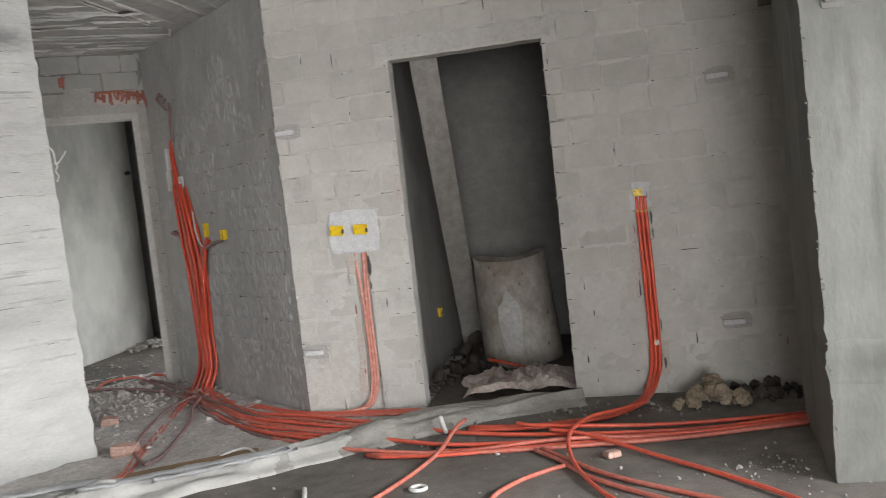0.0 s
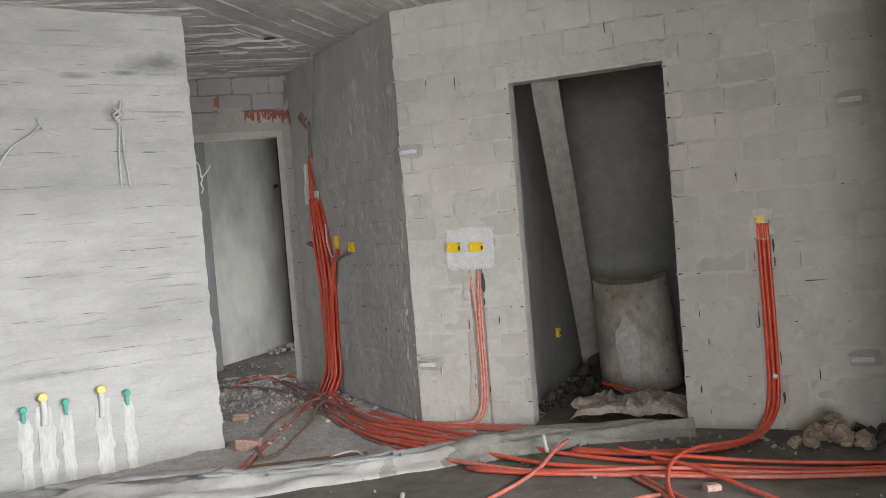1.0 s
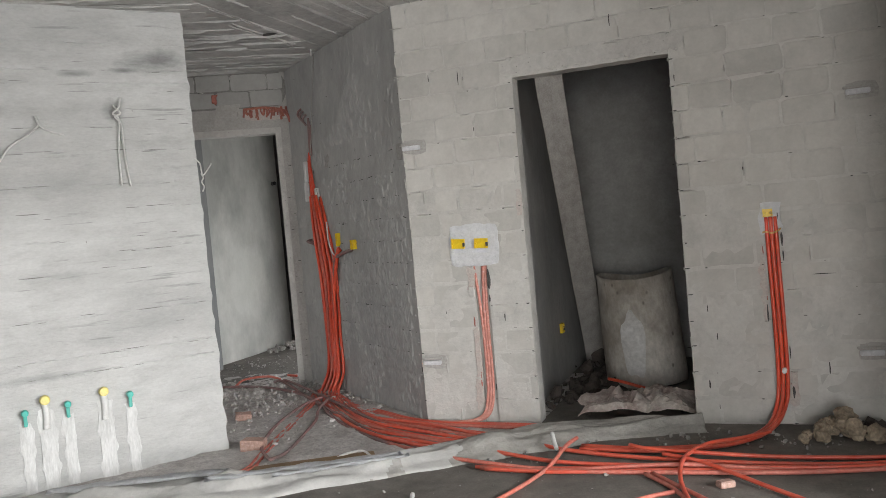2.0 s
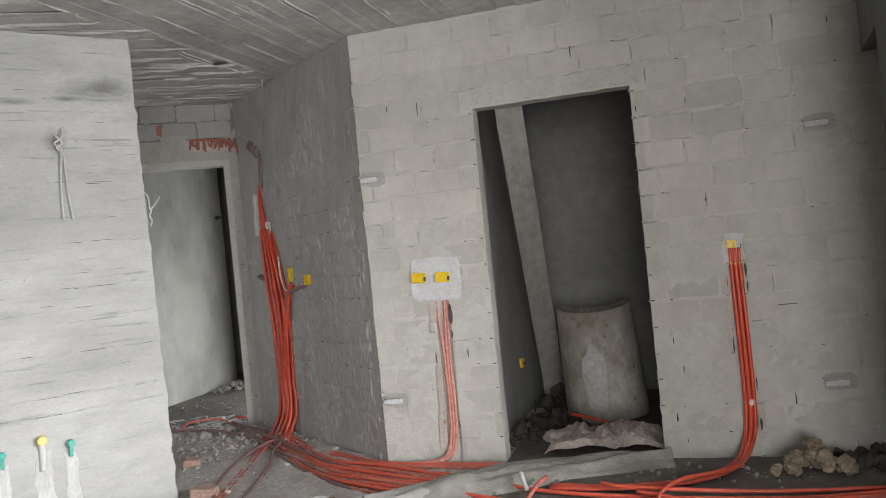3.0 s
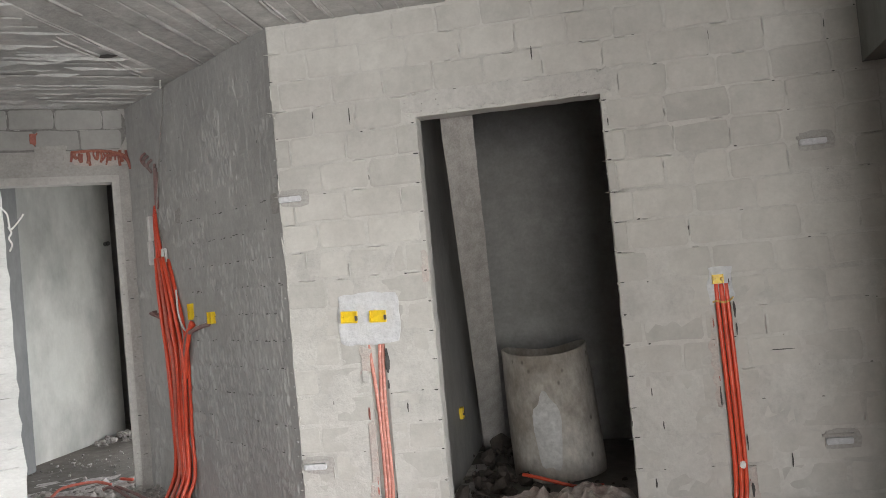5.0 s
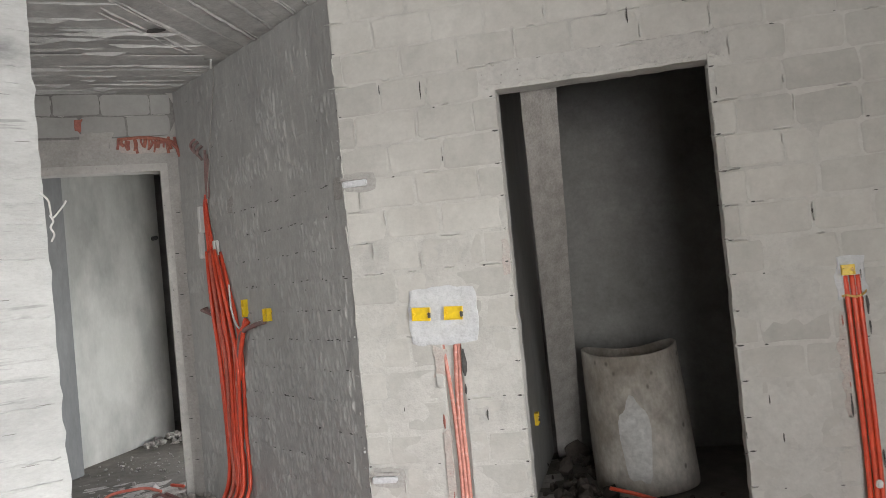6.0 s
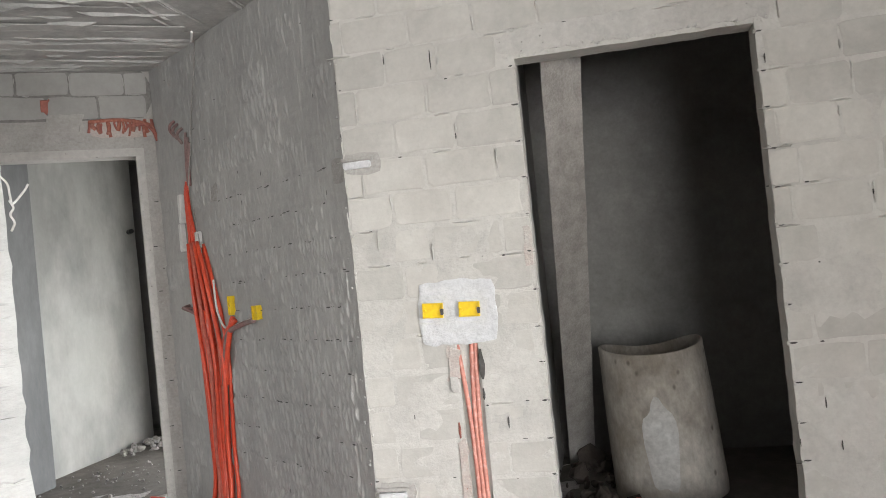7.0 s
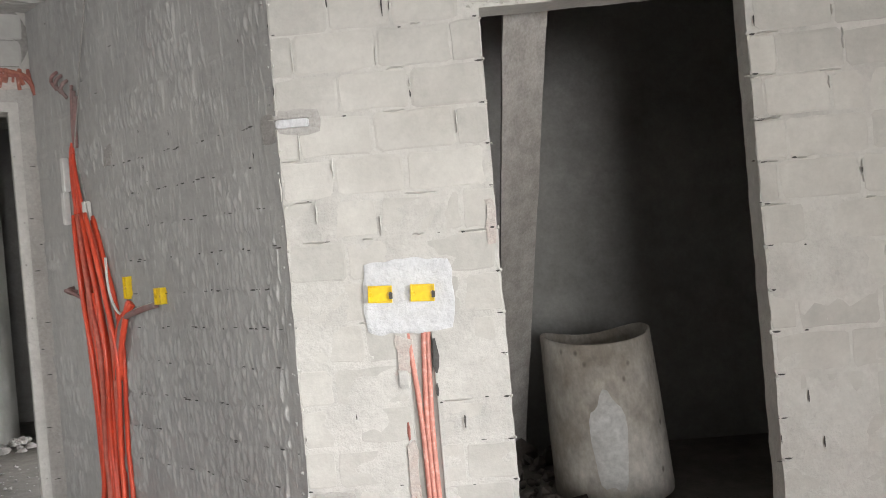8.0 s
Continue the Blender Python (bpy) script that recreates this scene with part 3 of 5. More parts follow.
pits("render_slits", [(-rng.uniform(0.05, 1.95), rng.uniform(0.1, 2.6), *((0.006, rng.uniform(0.01, 0.03)) if rng.random() < 0.6 else (rng.uniform(0.012, 0.03), 0.004))) for _ in range(20)]
     + [(-rng.uniform(0.03, 1.2), 0.148 * rng.randint(3, 12) + rng.uniform(-0.006, 0.006), rng.uniform(0.010, 0.035), rng.uniform(0.003, 0.007)) for _ in range(120)], wall_slanted, 0.0105)
mortar_tags("render_crumbs", [(-rng.uniform(0.006, 0.03), rng.uniform(0, 2.6), rng.uniform(0.004, 0.008)) for _ in range(28)], wall_slanted, RENDERED, 6)
rough_patch("putty_mark", -1.29, -1.21, 1.77, 1.87, 0.002, SOCKET, OBL, wall_slanted, seed=8, ragged=0.03, front=-0.004)

# passage wall seams at the ceiling, and the loose-edged formwork lines of the cast wall
bm = bmesh.new()
for z in (0.62, 0.71, 0.93, 1.17, 1.28, 1.36, 1.52, 1.66, 1.85, 1.99, 2.24, 2.31, 2.46):
    s = 0.02
    while s < 3.4:
        length = rng.uniform(0.08, 0.55)
        if rng.random() < 0.62:
            n = max(2, int(length / 0.03))
            base = [bm.verts.new((-(s + length * k / n), -0.003, z + 0.008 * noise.noise(Vector((s + k, z * 5, 2))) + dz)) for k in range(n + 1) for dz in (-0.003, 0.004)]
            tip = [bm.verts.new((-(s + length * k / n), -0.004 - 0.007 * abs(noise.noise(Vector((s * 3 + k * 0.7, z, 6)))), z + 0.008 * noise.noise(Vector((s + k, z * 5, 2))))) for k in range(n + 1)]
            for k in range(n):
                bm.faces.new((base[2 * k], tip[k], tip[k + 1], base[2 * k + 2]))
                bm.faces.new((tip[k], base[2 * k + 1], base[2 * k + 3], tip[k + 1]))
        s += length + rng.uniform(0.02, 0.2)
lines = part("formwork_fins", bm, CAST, wall_left, "thin horizontal concrete fins")
tagged(lines, kind="stuff")
pits("cast_slits", [(-rng.uniform(0.05, 1.2), rng.uniform(0.4, 2.5), *((0.004, rng.uniform(0.005, 0.02)) if rng.random() < 0.2 else (rng.uniform(0.02, 0.09), 0.003))) for _ in range(12)]
     + [(-rng.uniform(0.03, 1.5), z + rng.uniform(-0.008, 0.008), rng.uniform(0.03, 0.16), rng.uniform(0.0025, 0.005)) for z in (0.62, 0.71, 0.93, 1.17, 1.28, 1.36, 1.52, 1.66, 1.85, 1.99, 2.24, 2.31) for _ in range(rng.randint(2, 5))], wall_left, 0.0058, BED, "dark dashes along the formwork lines")
# flaking plaster on the pier's edge
mortar_tags("plaster_flakes", [(rng.uniform(-0.006, 0.012), rng.uniform(0.05, 2.6), rng.uniform(0.002, 0.006)) for _ in range(110)], wall_right, PILLAR, 9)
rough_patch("grey_repair", -0.005, 0.6, 0.38, 0.56, 0.003, PILLAR, wall_right.matrix_world, wall_right, seed=12, front=-0.003)


# ---- embedded scaffold brackets ----
def wall_bracket(m, group="scaffold bracket stubs", pale=PATCH, around=SURROUND):
    th = empty("wall_bracket", m, "pale bracket stub set in a grey mortar socket", "bracket", group)
    rough_patch("socket", -0.062, 0.095, -0.04, 0.05, 0.001, around, m, th, seed=m.translation.x, front=-0.0040, ragged=0.010)
    bm = bmesh.new()
    box(bm, -0.058, 0.058, -0.03, 0.01, -0.016, 0.012, 0.004)
    part("stub", bm, pale, th)
    bm = bmesh.new()
    box(bm, -0.07, 0.07, -0.018, 0.01, 0.016, 0.03, 0.003)
    part("cap", bm, around, th)
    return th


rough_patch("socket_stain", -0.085, -0.004, 1.70, 1.80, 0.002, SOCKET, OBL, wall_slanted, seed=41, ragged=0.012, front=-0.008)
for x, z in ((-0.69, 1.762), (1.848, 1.763), (-0.675, 0.392), (1.828, 0.39)):
    wall_bracket(FRONT @ Matrix.Translation((x, 0, z)))
# This stub's colour is lowered as well, against the near lamps.
wall_bracket(wall_right.matrix_world @ Matrix.Translation((0.14, 0, 1.84)), pale=surface("dimmed_stub", (0.27, 0.27, 0.255), (0.22, 0.22, 0.21), grain=60, stain=8, bump=0.6), around=PILLAR)

# ---- electrical boxes ----
def switch_box(m, label, group="", w=0.084, h=0.06):
    """A yellow flush box: body with an open front, two screw lugs, a paper fill."""
    th = empty("switch_box", m, label, "switch box", group)
    bm = bmesh.new()
    t = 0.004
    box(bm, -w / 2, w / 2, -0.012, 0.03, h / 2 - t, h / 2)
    box(bm, -w / 2, w / 2, -0.012, 0.03, -h / 2, -h / 2 + t)
    box(bm, -w / 2, -w / 2 + t, -0.012, 0.03, -h / 2 + t, h / 2 - t)
    box(bm, w / 2 - t, w / 2, -0.012, 0.03, -h / 2 + t, h / 2 - t)
    part("body", bm, YELLOW, th)
    bm = bmesh.new()
    box(bm, -w / 2 + t, w / 2 - t, -0.004, 0.006, -h / 2 + t, h / 2 - t, 0.002)
    part("back_plate", bm, YELLOW, th)
    for s in (-1, 1):
        bm = bmesh.new()
        bmesh.ops.create_cone(bm, cap_ends=True, segments=10, radius1=0.008, radius2=0.006, depth=0.008, matrix=Matrix.Translation((s * (w / 2 - 0.008), -0.008, 0)) @ Matrix.Rotation(math.pi / 2, 4, "X"))
        part("screw_lug", bm, BRASS if s > 0 else YELLOW, th)
    if w < 0.06:
        return th
    bm = bmesh.new()
    box(bm, w / 2 - 0.010, w / 2 + 0.002, -0.0145, -0.002, -h * 0.30, h * 0.12, 0.002)
    part("open_slot", bm, DARK, th, "dark insert for an open slot at the box's side")
    return th


patch = rough_patch("plaster_patch", -0.497, -0.17, 0.985, 1.25, 0.003, PATCH, FRONT, None, seed=2, ragged=0.012, cells=30, front=-0.005)
tagged(patch, "light grey plaster patch round two yellow boxes", "plaster patch")
for x, z, lab in ((-0.431, 1.132, "yellow plastic switch box set in a plaster patch"), (-0.281, 1.126, "yellow plastic switch box with a torn corner in a plaster patch")):
    switch_box(FRONT @ Matrix.Translation((x, -0.012, z)) @ Matrix.Rotation(radians(3), 4, "Y"), lab, "boxes in the patch")
patch = rough_patch("plaster_patch", 1.325, 1.438, 1.05, 1.225, 0.003, PATCH, FRONT, None, seed=4, ragged=0.016, cells=20, front=-0.005)
tagged(patch, "small light grey plaster patch behind orange conduits", "plaster patch")
switch_box(FRONT @ Matrix.Translation((1.368, -0.016, 1.168)), "brass-yellow switch box above a conduit bundle", w=0.05, h=0.042)
for s, z, lab, wd, ht in ((1.145, 1.215, "narrow yellow switch box standing proud of dark render", 0.03, 0.1), (0.87, 1.172, "yellow switch box set in dark cement render", 0.055, 0.07)):
    switch_box(OBL @ Matrix.Translation((-s, -0.02, z)), lab, "boxes on the slanting wall", wd, ht)
switch_box(wall_frame((-0.12, 0.12), 0, 1) @ Matrix.Translation((1.1, -0.01, 0.40)) , "yellow switch box low on the store-room wall", w=0.07, h=0.07)

# ---- conduits ----
def conduit(points, radius=0.0105, material=CONDUIT, label="orange-red plastic conduit lying on the dusty floor", group="conduits", **k):
    return tagged(tube("conduit", points, radius, material, **k), label, "conduit", group)


def on(m, x, y, z):
    return tuple(m @ Vector((x, y, z)))


UP = [(-1.66, 0.60), (-1.2, 0.12), (-0.68, -0.17), (-0.14, -0.37), (0.3, -0.62), (0.88, -0.76), (1.55, -0.75), (2.06, -0.66), (2.9, -0.6)]
LOW = [(-1.90, 0.56), (-1.14, -0.30), (-0.54, -0.66), (-0.2, -0.86), (0.33, -0.95), (0.88, -0.90), (1.42, -0.86), (2.06, -0.73), (2.9, -0.7)]
rng = random.Random(21)
COUNT = 13
for j in range(COUNT):
    w = j / (COUNT - 1)
    layer = (j * 5) % 3 * 0.6
    wob = lambda a: rng.uniform(-a, a)
    top = 1.56 + 0.02 * math.sin(j * 2.1)
    ys = -0.016 - 0.026 * layer
    down = [on(OBL, -(1.44 + 0.16 * w), ys + 0.01, top), on(OBL, -(1.34 + 0.24 * w), ys - 0.005, 1.38 + wob(0.03)), on(OBL, -(1.275 + 0.305 * w), ys, 1.15),
            on(OBL, -(1.225 + 0.315 * w + wob(0.022)), ys - 0.004, 0.9), on(OBL, -(1.265 + 0.255 * w + wob(0.020)), ys, 0.5), on(OBL, -(1.25 + 0.275 * w), ys - 0.012, 0.2), on(OBL, -(1.24 + 0.295 * w), ys - 0.075, 0.05)]
    run = []
    for (ax, ay), (bx, by) in zip(UP, LOW):
        spread = w + wob(0.13)
        run.append((ax + (bx - ax) * spread, ay + (by - ay) * spread, 0.013 + 0.012 * layer + rng.uniform(0, 0.010)))
    if j not in (0, 6, 12):
        # these end under the ridge
        run = run[:3] + [(-0.14 - 0.18 * w, -0.37 - 0.27 * w, 0.013)]
    conduit(down + run, 0.0112, DUSTY if j % 5 == 2 else CONDUIT, "orange-red plastic conduit running down dark render onto the floor", "trunk conduits", per=6)
# conduits by the foot of the block wall
for j in range(4):
    d = 0.022 * j
    conduit([on(OBL, -(1.42 + 0.03 * j), -0.03, 1.2), on(OBL, -(1.38 + 0.03 * j), -0.03, 0.6), on(OBL, -(1.33 + 0.02 * j), -0.05, 0.2), on(OBL, -(1.29 + 0.01 * j), -0.07, 0.07), (-1.62 - d, 0.50 - d, 0.02), (-1.15, 0.19 - d, 0.02), (-0.72, -0.06 - d, 0.02 + 0.01 * (j % 2)), (-0.3, -0.10 - d, 0.02), (0.02, -0.13 - d, 0.02), (0.35, -0.22 - d, 0.012)],
            0.0105, CONDUIT if j < 3 else DUSTY, "orange-red plastic conduit along the foot of a block wall", "conduits by the wall foot")
# bundle across the floor past the ridge
for j in range(3):
    d = 0.026 * j
    conduit([(-0.12 + 0.03 * j, -0.90 - d * 0.6, 0.012), (0.33, -0.90 - d, 0.014), (0.88, -0.83 - d, 0.016 + 0.018 * (j % 2)), (1.4, -0.80 - d, 0.014), (2.04, -0.68 - d, 0.014), (2.8, -0.6 - d, 0.014)],
            0.0105, DUSTY if j in (1, 4) else CONDUIT, "dusty orange conduit crossing the floor", "floor conduits")
# four conduits down the block wall
for j in range(3):
    x = 1.354 + 0.023 * j
    y = -0.006 - 0.010 * (j % 2)
    conduit([(x + 0.004, y + 0.004, 1.145), (x + 0.006, y, 0.95), (x + 0.01, y - 0.004, 0.6), (x + 0.008, y - 0.008, 0.27), (x - 0.015, y - 0.04, 0.11), (1.27 + 0.012 * j, -0.22 - 0.02 * j, 0.035), (1.08, -0.44 - 0.022 * j, 0.02), (0.72, -0.55 - 0.022 * j, 0.018), (0.35, -0.50 - 0.03 * j, 0.012)],
            0.0108, CONDUIT, "orange-red conduit in a groove of the block wall", "conduits to the brass box")
for j in range(3):
    x0, x1 = (-0.352, -0.292, -0.276)[j], (-0.322, -0.305, -0.288)[j]
    conduit([(x0, 0.012, 0.985), (x0 * 0.4 + x1 * 0.6, 0.006, 0.82), (x1, 0.003, 0.62), (x1 + 0.004, -0.003, 0.35), (x1 - 0.004, -0.008, 0.16), (x1 - 0.045, -0.025, 0.05), (x1 - 0.16, -0.07, 0.025), (-0.75, -0.06 - 0.02 * j, 0.022)],
            0.0098, FADED, "dusty pink-orange conduit in a wall groove below a patch", "conduits to the patch")
# single runs and loops on the floor
singles = [
    ([(1.30, -0.33, 0.05), (1.16, -0.45, 0.05), (1.0, -0.58, 0.055), (0.905, -0.82, 0.05), (0.925, -1.15, 0.03), (1.05, -1.5, 0.015), (1.3, -1.9, 0.015)], CONDUIT, "orange conduit looping over a bundle"),
    ([(0.80, -0.74, 0.05), (1.0, -0.85, 0.045), (1.267, -1.08, 0.02), (1.541, -1.36, 0.014), (1.777, -1.66, 0.014), (2.1, -2.2, 0.014)], CONDUIT, "long orange conduit lying across the floor"),
    ([(0.33, -0.52, 0.06), (0.30, -0.66, 0.055), (0.25, -0.98, 0.018), (0.10, -1.46, 0.014), (-0.2, -2.1, 0.014)], DUSTY, "dusty orange conduit with a cut end"),
    ([(0.89, -1.17, 0.012), (0.80, -1.24, 0.013), (0.69, -1.36, 0.014), (0.60, -1.55, 0.014), (0.56, -2.0, 0.014)], DUSTY, "dusty orange conduit with a cut end"),
    ([(0.74, -0.95, 0.014), (0.86, -1.10, 0.014), (1.02, -1.35, 0.014), (1.34, -1.64, 0.014), (1.8, -2.0, 0.014)], DUSTY, "dusty faded conduit on the floor"),
    ([(0.77, -0.93, 0.014), (0.92, -1.12, 0.014), (1.10, -1.33, 0.014), (1.40, -1.56, 0.014), (1.9, -1.9, 0.014)], DUSTY, "dusty faded conduit on the floor"),
    ([(0.62, -0.60, 0.05), (0.72, -0.66, 0.05), (1.0, -0.70, 0.045), (1.4, -0.66, 0.02), (1.9, -0.60, 0.014), (2.6, -0.5, 0.014)], CONDUIT, "orange conduit lying across others"),
    ([(-1.78, 0.50, 0.06), (-1.83, 0.26, 0.05), (-1.78, -0.10, 0.035), (-1.66, -0.46, 0.035), (-1.53, -0.72, 0.035), (-1.39, -0.88, 0.03), (-1.27, -1.02, 0.06)], OLDCON, "dark dusty conduit curling on rubble"),
    ([(-1.72, 0.45, 0.06), (-1.64, 0.16, 0.05), (-1.52, -0.10, 0.035), (-1.42, -0.42, 0.03), (-1.33, -0.76, 0.025), (-1.27, -1.02, 0.06)], OLDCON, "dark dusty conduit curling on rubble"),
    ([(-1.80, 0.42, 0.05), (-1.76, 0.2, 0.03), (-1.64, -0.2, 0.02), (-1.48, -0.72, 0.018), (-1.37, -1.05, 0.02), (-1.36, -1.28, 0.05)], DUSTY, "dusty red conduit running under a mortar ridge"),
    ([(-1.84, 0.46, 0.05), (-1.80, 0.24, 0.03), (-1.67, -0.2, 0.02), (-1.51, -0.74, 0.018), (-1.40, -1.07, 0.02), (-1.40, -1.28, 0.05)], DUSTY, "dusty red conduit running under a mortar ridge"),
    ([(-3.1, 0.98, 0.03), (-2.75, 0.96, 0.04), (-2.37, 0.83, 0.04), (-1.85, 0.45, 0.05), (-1.4, -0.05, 0.03), (-0.9, -0.46, 0.02), (-0.5, -0.68, 0.015)], OLDCON, "dark dusty conduit along the passage"),
    ([(-2.66, 1.16, 0.03), (-2.58, 1.14, 0.05), (-2.35, 0.93, 0.05), (-1.95, 0.52, 0.05), (-1.35, -0.02, 0.035), (-0.85, -0.44, 0.02), (-0.5, -0.64, 0.015)], OLDCON, "dark dusty conduit along the passage"),
    ([(-2.60, 1.22, 0.03), (-2.5, 1.1, 0.06), (-2.25, 0.9, 0.06), (-1.8, 0.5, 0.06), (-1.2, 0.0, 0.04), (-0.75, -0.36, 0.02), (-0.4, -0.56, 0.015)], OLDCON, "dark dusty conduit along the passage"),
    ([(-2.98, 1.05, 0.02), (-2.95, 1.15, 0.06), (-2.8, 1.28, 0.06), (-2.68, 1.3, 0.03)], DUSTY, "short bent conduit on rubble"),
    ([(-2.68, 1.42, 0.04), (-2.55, 1.36, 0.045)], CONDUIT, "short orange conduit offcut by a doorway"),
    ([(0.30, 0.70, 0.12), (0.42, 0.66, 0.10), (0.6, 0.62, 0.06), (0.75, 0.7, 0.04)], CONDUIT, "short orange conduit leaning against a drum"),
]
for pts, mat, lab in singles:
    conduit(pts, 0.0105, mat, lab, "loose conduits")
# branch to the boxes on the slanting wall
for k, (a, b) in enumerate(((1.13, 1.165), (0.905, 1.145), (1.11, 1.15))):
    conduit([on(OBL, -(1.245 + 0.02 * k), -0.04, 0.80), on(OBL, -(1.205 + 0.022 * k), -0.04, 0.95), on(OBL, -(1.16 + 0.02 * k), -0.035, 1.07), on(OBL, -((a + 1.15) / 2), -0.028, b - 0.03), on(OBL, -a, -0.02, b - 0.01)], 0.014, OLDCON if k == 1 else CONDUIT, "conduit branching to a yellow box", "branch conduits")
conduit([on(OBL, -1.285, -0.04, 1.36), on(OBL, -1.275, -0.04, 1.2), on(OBL, -1.20, -0.035, 1.1), on(OBL, -1.05, -0.03, 1.12), on(OBL, -0.93, -0.025, 1.14)], 0.006, CORD, "thin grey cable sagging to a yellow box", "branch conduits")
# upper end of the trunk: sleeves, dark stubs and the wire to the ceiling
for k in range(5):
    conduit([on(OBL, -(1.50 + 0.02 * k), -0.02 - 0.012 * (k % 2), 1.58), on(OBL, -(1.53 + 0.012 * k), -0.025, 1.72), on(OBL, -(1.56 + 0.006 * k), -0.02, 1.86), on(OBL, -(1.55 + 0.004 * k), -0.015, 1.88 + 0.012 * k)], 0.0095, CONDUIT, "orange conduit end rising from the trunk", "trunk conduit ends")
for k in range(3):
    conduit([on(OBL, -(1.53 + 0.012 * k), -0.012, 1.9), on(OBL, -(1.52 + 0.015 * k), -0.014, 2.02), on(OBL, -(1.49 + 0.02 * k), -0.012, 2.14 + 0.03 * k)], 0.008, OLDCON, "dark red conduit stub on dark render", "trunk conduit ends")
wire = tube("ceiling_wire", [on(OBL, -1.30, -0.01, 2.66), on(OBL, -1.33, -0.018, 2.5), on(OBL, -1.42, -0.014, 2.3), on(OBL, -1.47, -0.016, 2.1), on(OBL, -1.53, -0.02, 1.9), on(OBL, -1.46, -0.03, 1.68), on(OBL, -1.41, -0.03, 1.45)], 0.0035, SOCKET)
tagged(wire, "thin grey cable hanging from the ceiling along dark render", "cable")
wire = tube("ceiling_wire", [on(OBL, -1.29, -0.03, 2.655), on(OBL, -1.23, -0.06, 2.63), on(OBL, -1.15, -0.09, 2.655)], 0.006, WHITE)
tagged(wire, "white wire loop at the ceiling edge", "cable")
for s, z0, z1, lean in ((1.655, 1.70, 1.865, 0.01), (1.675, 1.54, 1.70, 0.0), (1.46, 1.545, 1.635, -0.02)):
    bm = bmesh.new()
    box(bm, -0.018, 0.018, -0.03, 0.0, 0, z1 - z0, 0.004)
    ob = part("cable_sleeve", bm, WHITE, None)
    ob.matrix_world = OBL @ Matrix.Translation((-s, -0.008, z0)) @ Matrix.Rotation(lean, 4, "Y")
    tagged(ob, "white plastic cable sleeve beside orange conduits", "cable sleeve", "cable sleeves")
for k, (s, z) in enumerate(((1.60, 2.20), (1.655, 2.235), (1.70, 2.26))):
    ob = tube("conduit_stub", [on(OBL, -s, -0.005, z - 0.05), on(OBL, -s - 0.012, -0.025, z - 0.01), on(OBL, -s + 0.012, -0.028, z + 0.015), on(OBL, -s + 0.016, -0.005, z + 0.035)], 0.009, OLDCON)
    tagged(ob, "dark red conduit loop broken out of the wall", "conduit", "broken conduit loops")
for k in range(2):
    ob = tube("conduit_stub", [on(OBL, -(1.74 - 0.03 * k), -0.004, 1.20 + 0.03 * k), on(OBL, -(1.70 - 0.03 * k), -0.05, 1.22), on(OBL, -(1.66 - 0.03 * k), -0.01, 1.21 - 0.03 * k)], 0.009, OLDCON)
    tagged(ob, "dark broken conduit stub", "conduit", "broken conduit stubs")
# binding wire at the wall bundle
for z in (1.065, 1.06):
    ob = tube("binding_wire", [(1.335, -0.02, z), (1.352, -0.034, z + 0.004), (1.385, -0.036, z - 0.004), (1.415, -0.03, z + 0.006), (1.43, -0.012, z + 0.016)], 0.0022, BRASS, sides=6)
    tagged(ob, "brass binding wire round a conduit bundle", "wire", "binding wires")
bm = bmesh.new()
box(bm, -0.012, 0.012, -0.012, 0.012, -0.016, 0.016, 0.005)
ob = part("conduit_clip", bm, WHITE, None)
ob.matrix_world = Matrix.Translation((1.394, -0.036, 0.306)) @ Matrix.Rotation(radians(10), 4, "Y")
tagged(ob, "small white plastic clip on an orange conduit bundle", "clip")
ob = tube("pipe_stub", [(-3.96, 3.46, 1.905), (-3.90, 3.40, 1.905), (-3.84, 3.33, 1.90)], 0.022, BLACKCON)
tagged(ob, "short black pipe stub standing out of a plastered wall", "pipe stub")
# mortar stained by clay beside the grooves
for nm, a, b, c, d, sd in (("clay_stain", -0.392, -0.345, 0.84, 0.975, 3), ("clay_stain", -0.385, -0.348, 0.30, 0.60, 7), ("clay_stain", -0.40, -0.36, 0.08, 0.28, 9), ("clay_stain", 1.315, 1.34, 0.55, 1.0, 5), ("clay_stain", 1.418, 1.46, 0.12, 0.3, 6)):
    ob = rough_patch(nm, a, b, c, d, 0.001, PINK, FRONT, wall_front, seed=sd, ragged=0.03, cells=24, front=-0.0042)
ob = rough_patch("clay_stain", -0.035, -0.004, 1.28, 1.44, 0.001, PINK, FRONT, wall_front, seed=15, ragged=0.012, front=-0.0042)
for x, z, h in ((-0.372, 0.64, 0.07), (-0.366, 0.42, 0.06), (-0.352, 0.425, 0.05), (-0.358, 0.31, 0.08), (-0.36, 0.25, 0.05), (1.330, 0.97, 0.07), (1.326, 0.86, 0.05), (1.334, 0.70, 0.06), (1.426, 0.22, 0.05)):
    bm = bmesh.new()
    lump(bm, (0, 0, 0), 0.5, random.Random(int(z * 100)), 0.2, 1)
    for v in bm.verts:
        v.co = Vector((x + v.co.x * 0.012, -0.003 + v.co.y * 0.006, z + v.co.z * h))
    part("conduit_chip", bm, PIECES, wall_front, "dark red chip of broken conduit in the plaster")
ob = rough_patch("plaster_dab", -0.392, -0.355, 0.80, 0.855, 0.006, LINTEL, FRONT, wall_front, seed=16, ragged=0.01, front=-0.006)

# ---- end wall: broken conduit channel over the doorway ----
ch = empty("conduit_channel", END, "red broken conduit channel chased into a block wall", "conduit channel")
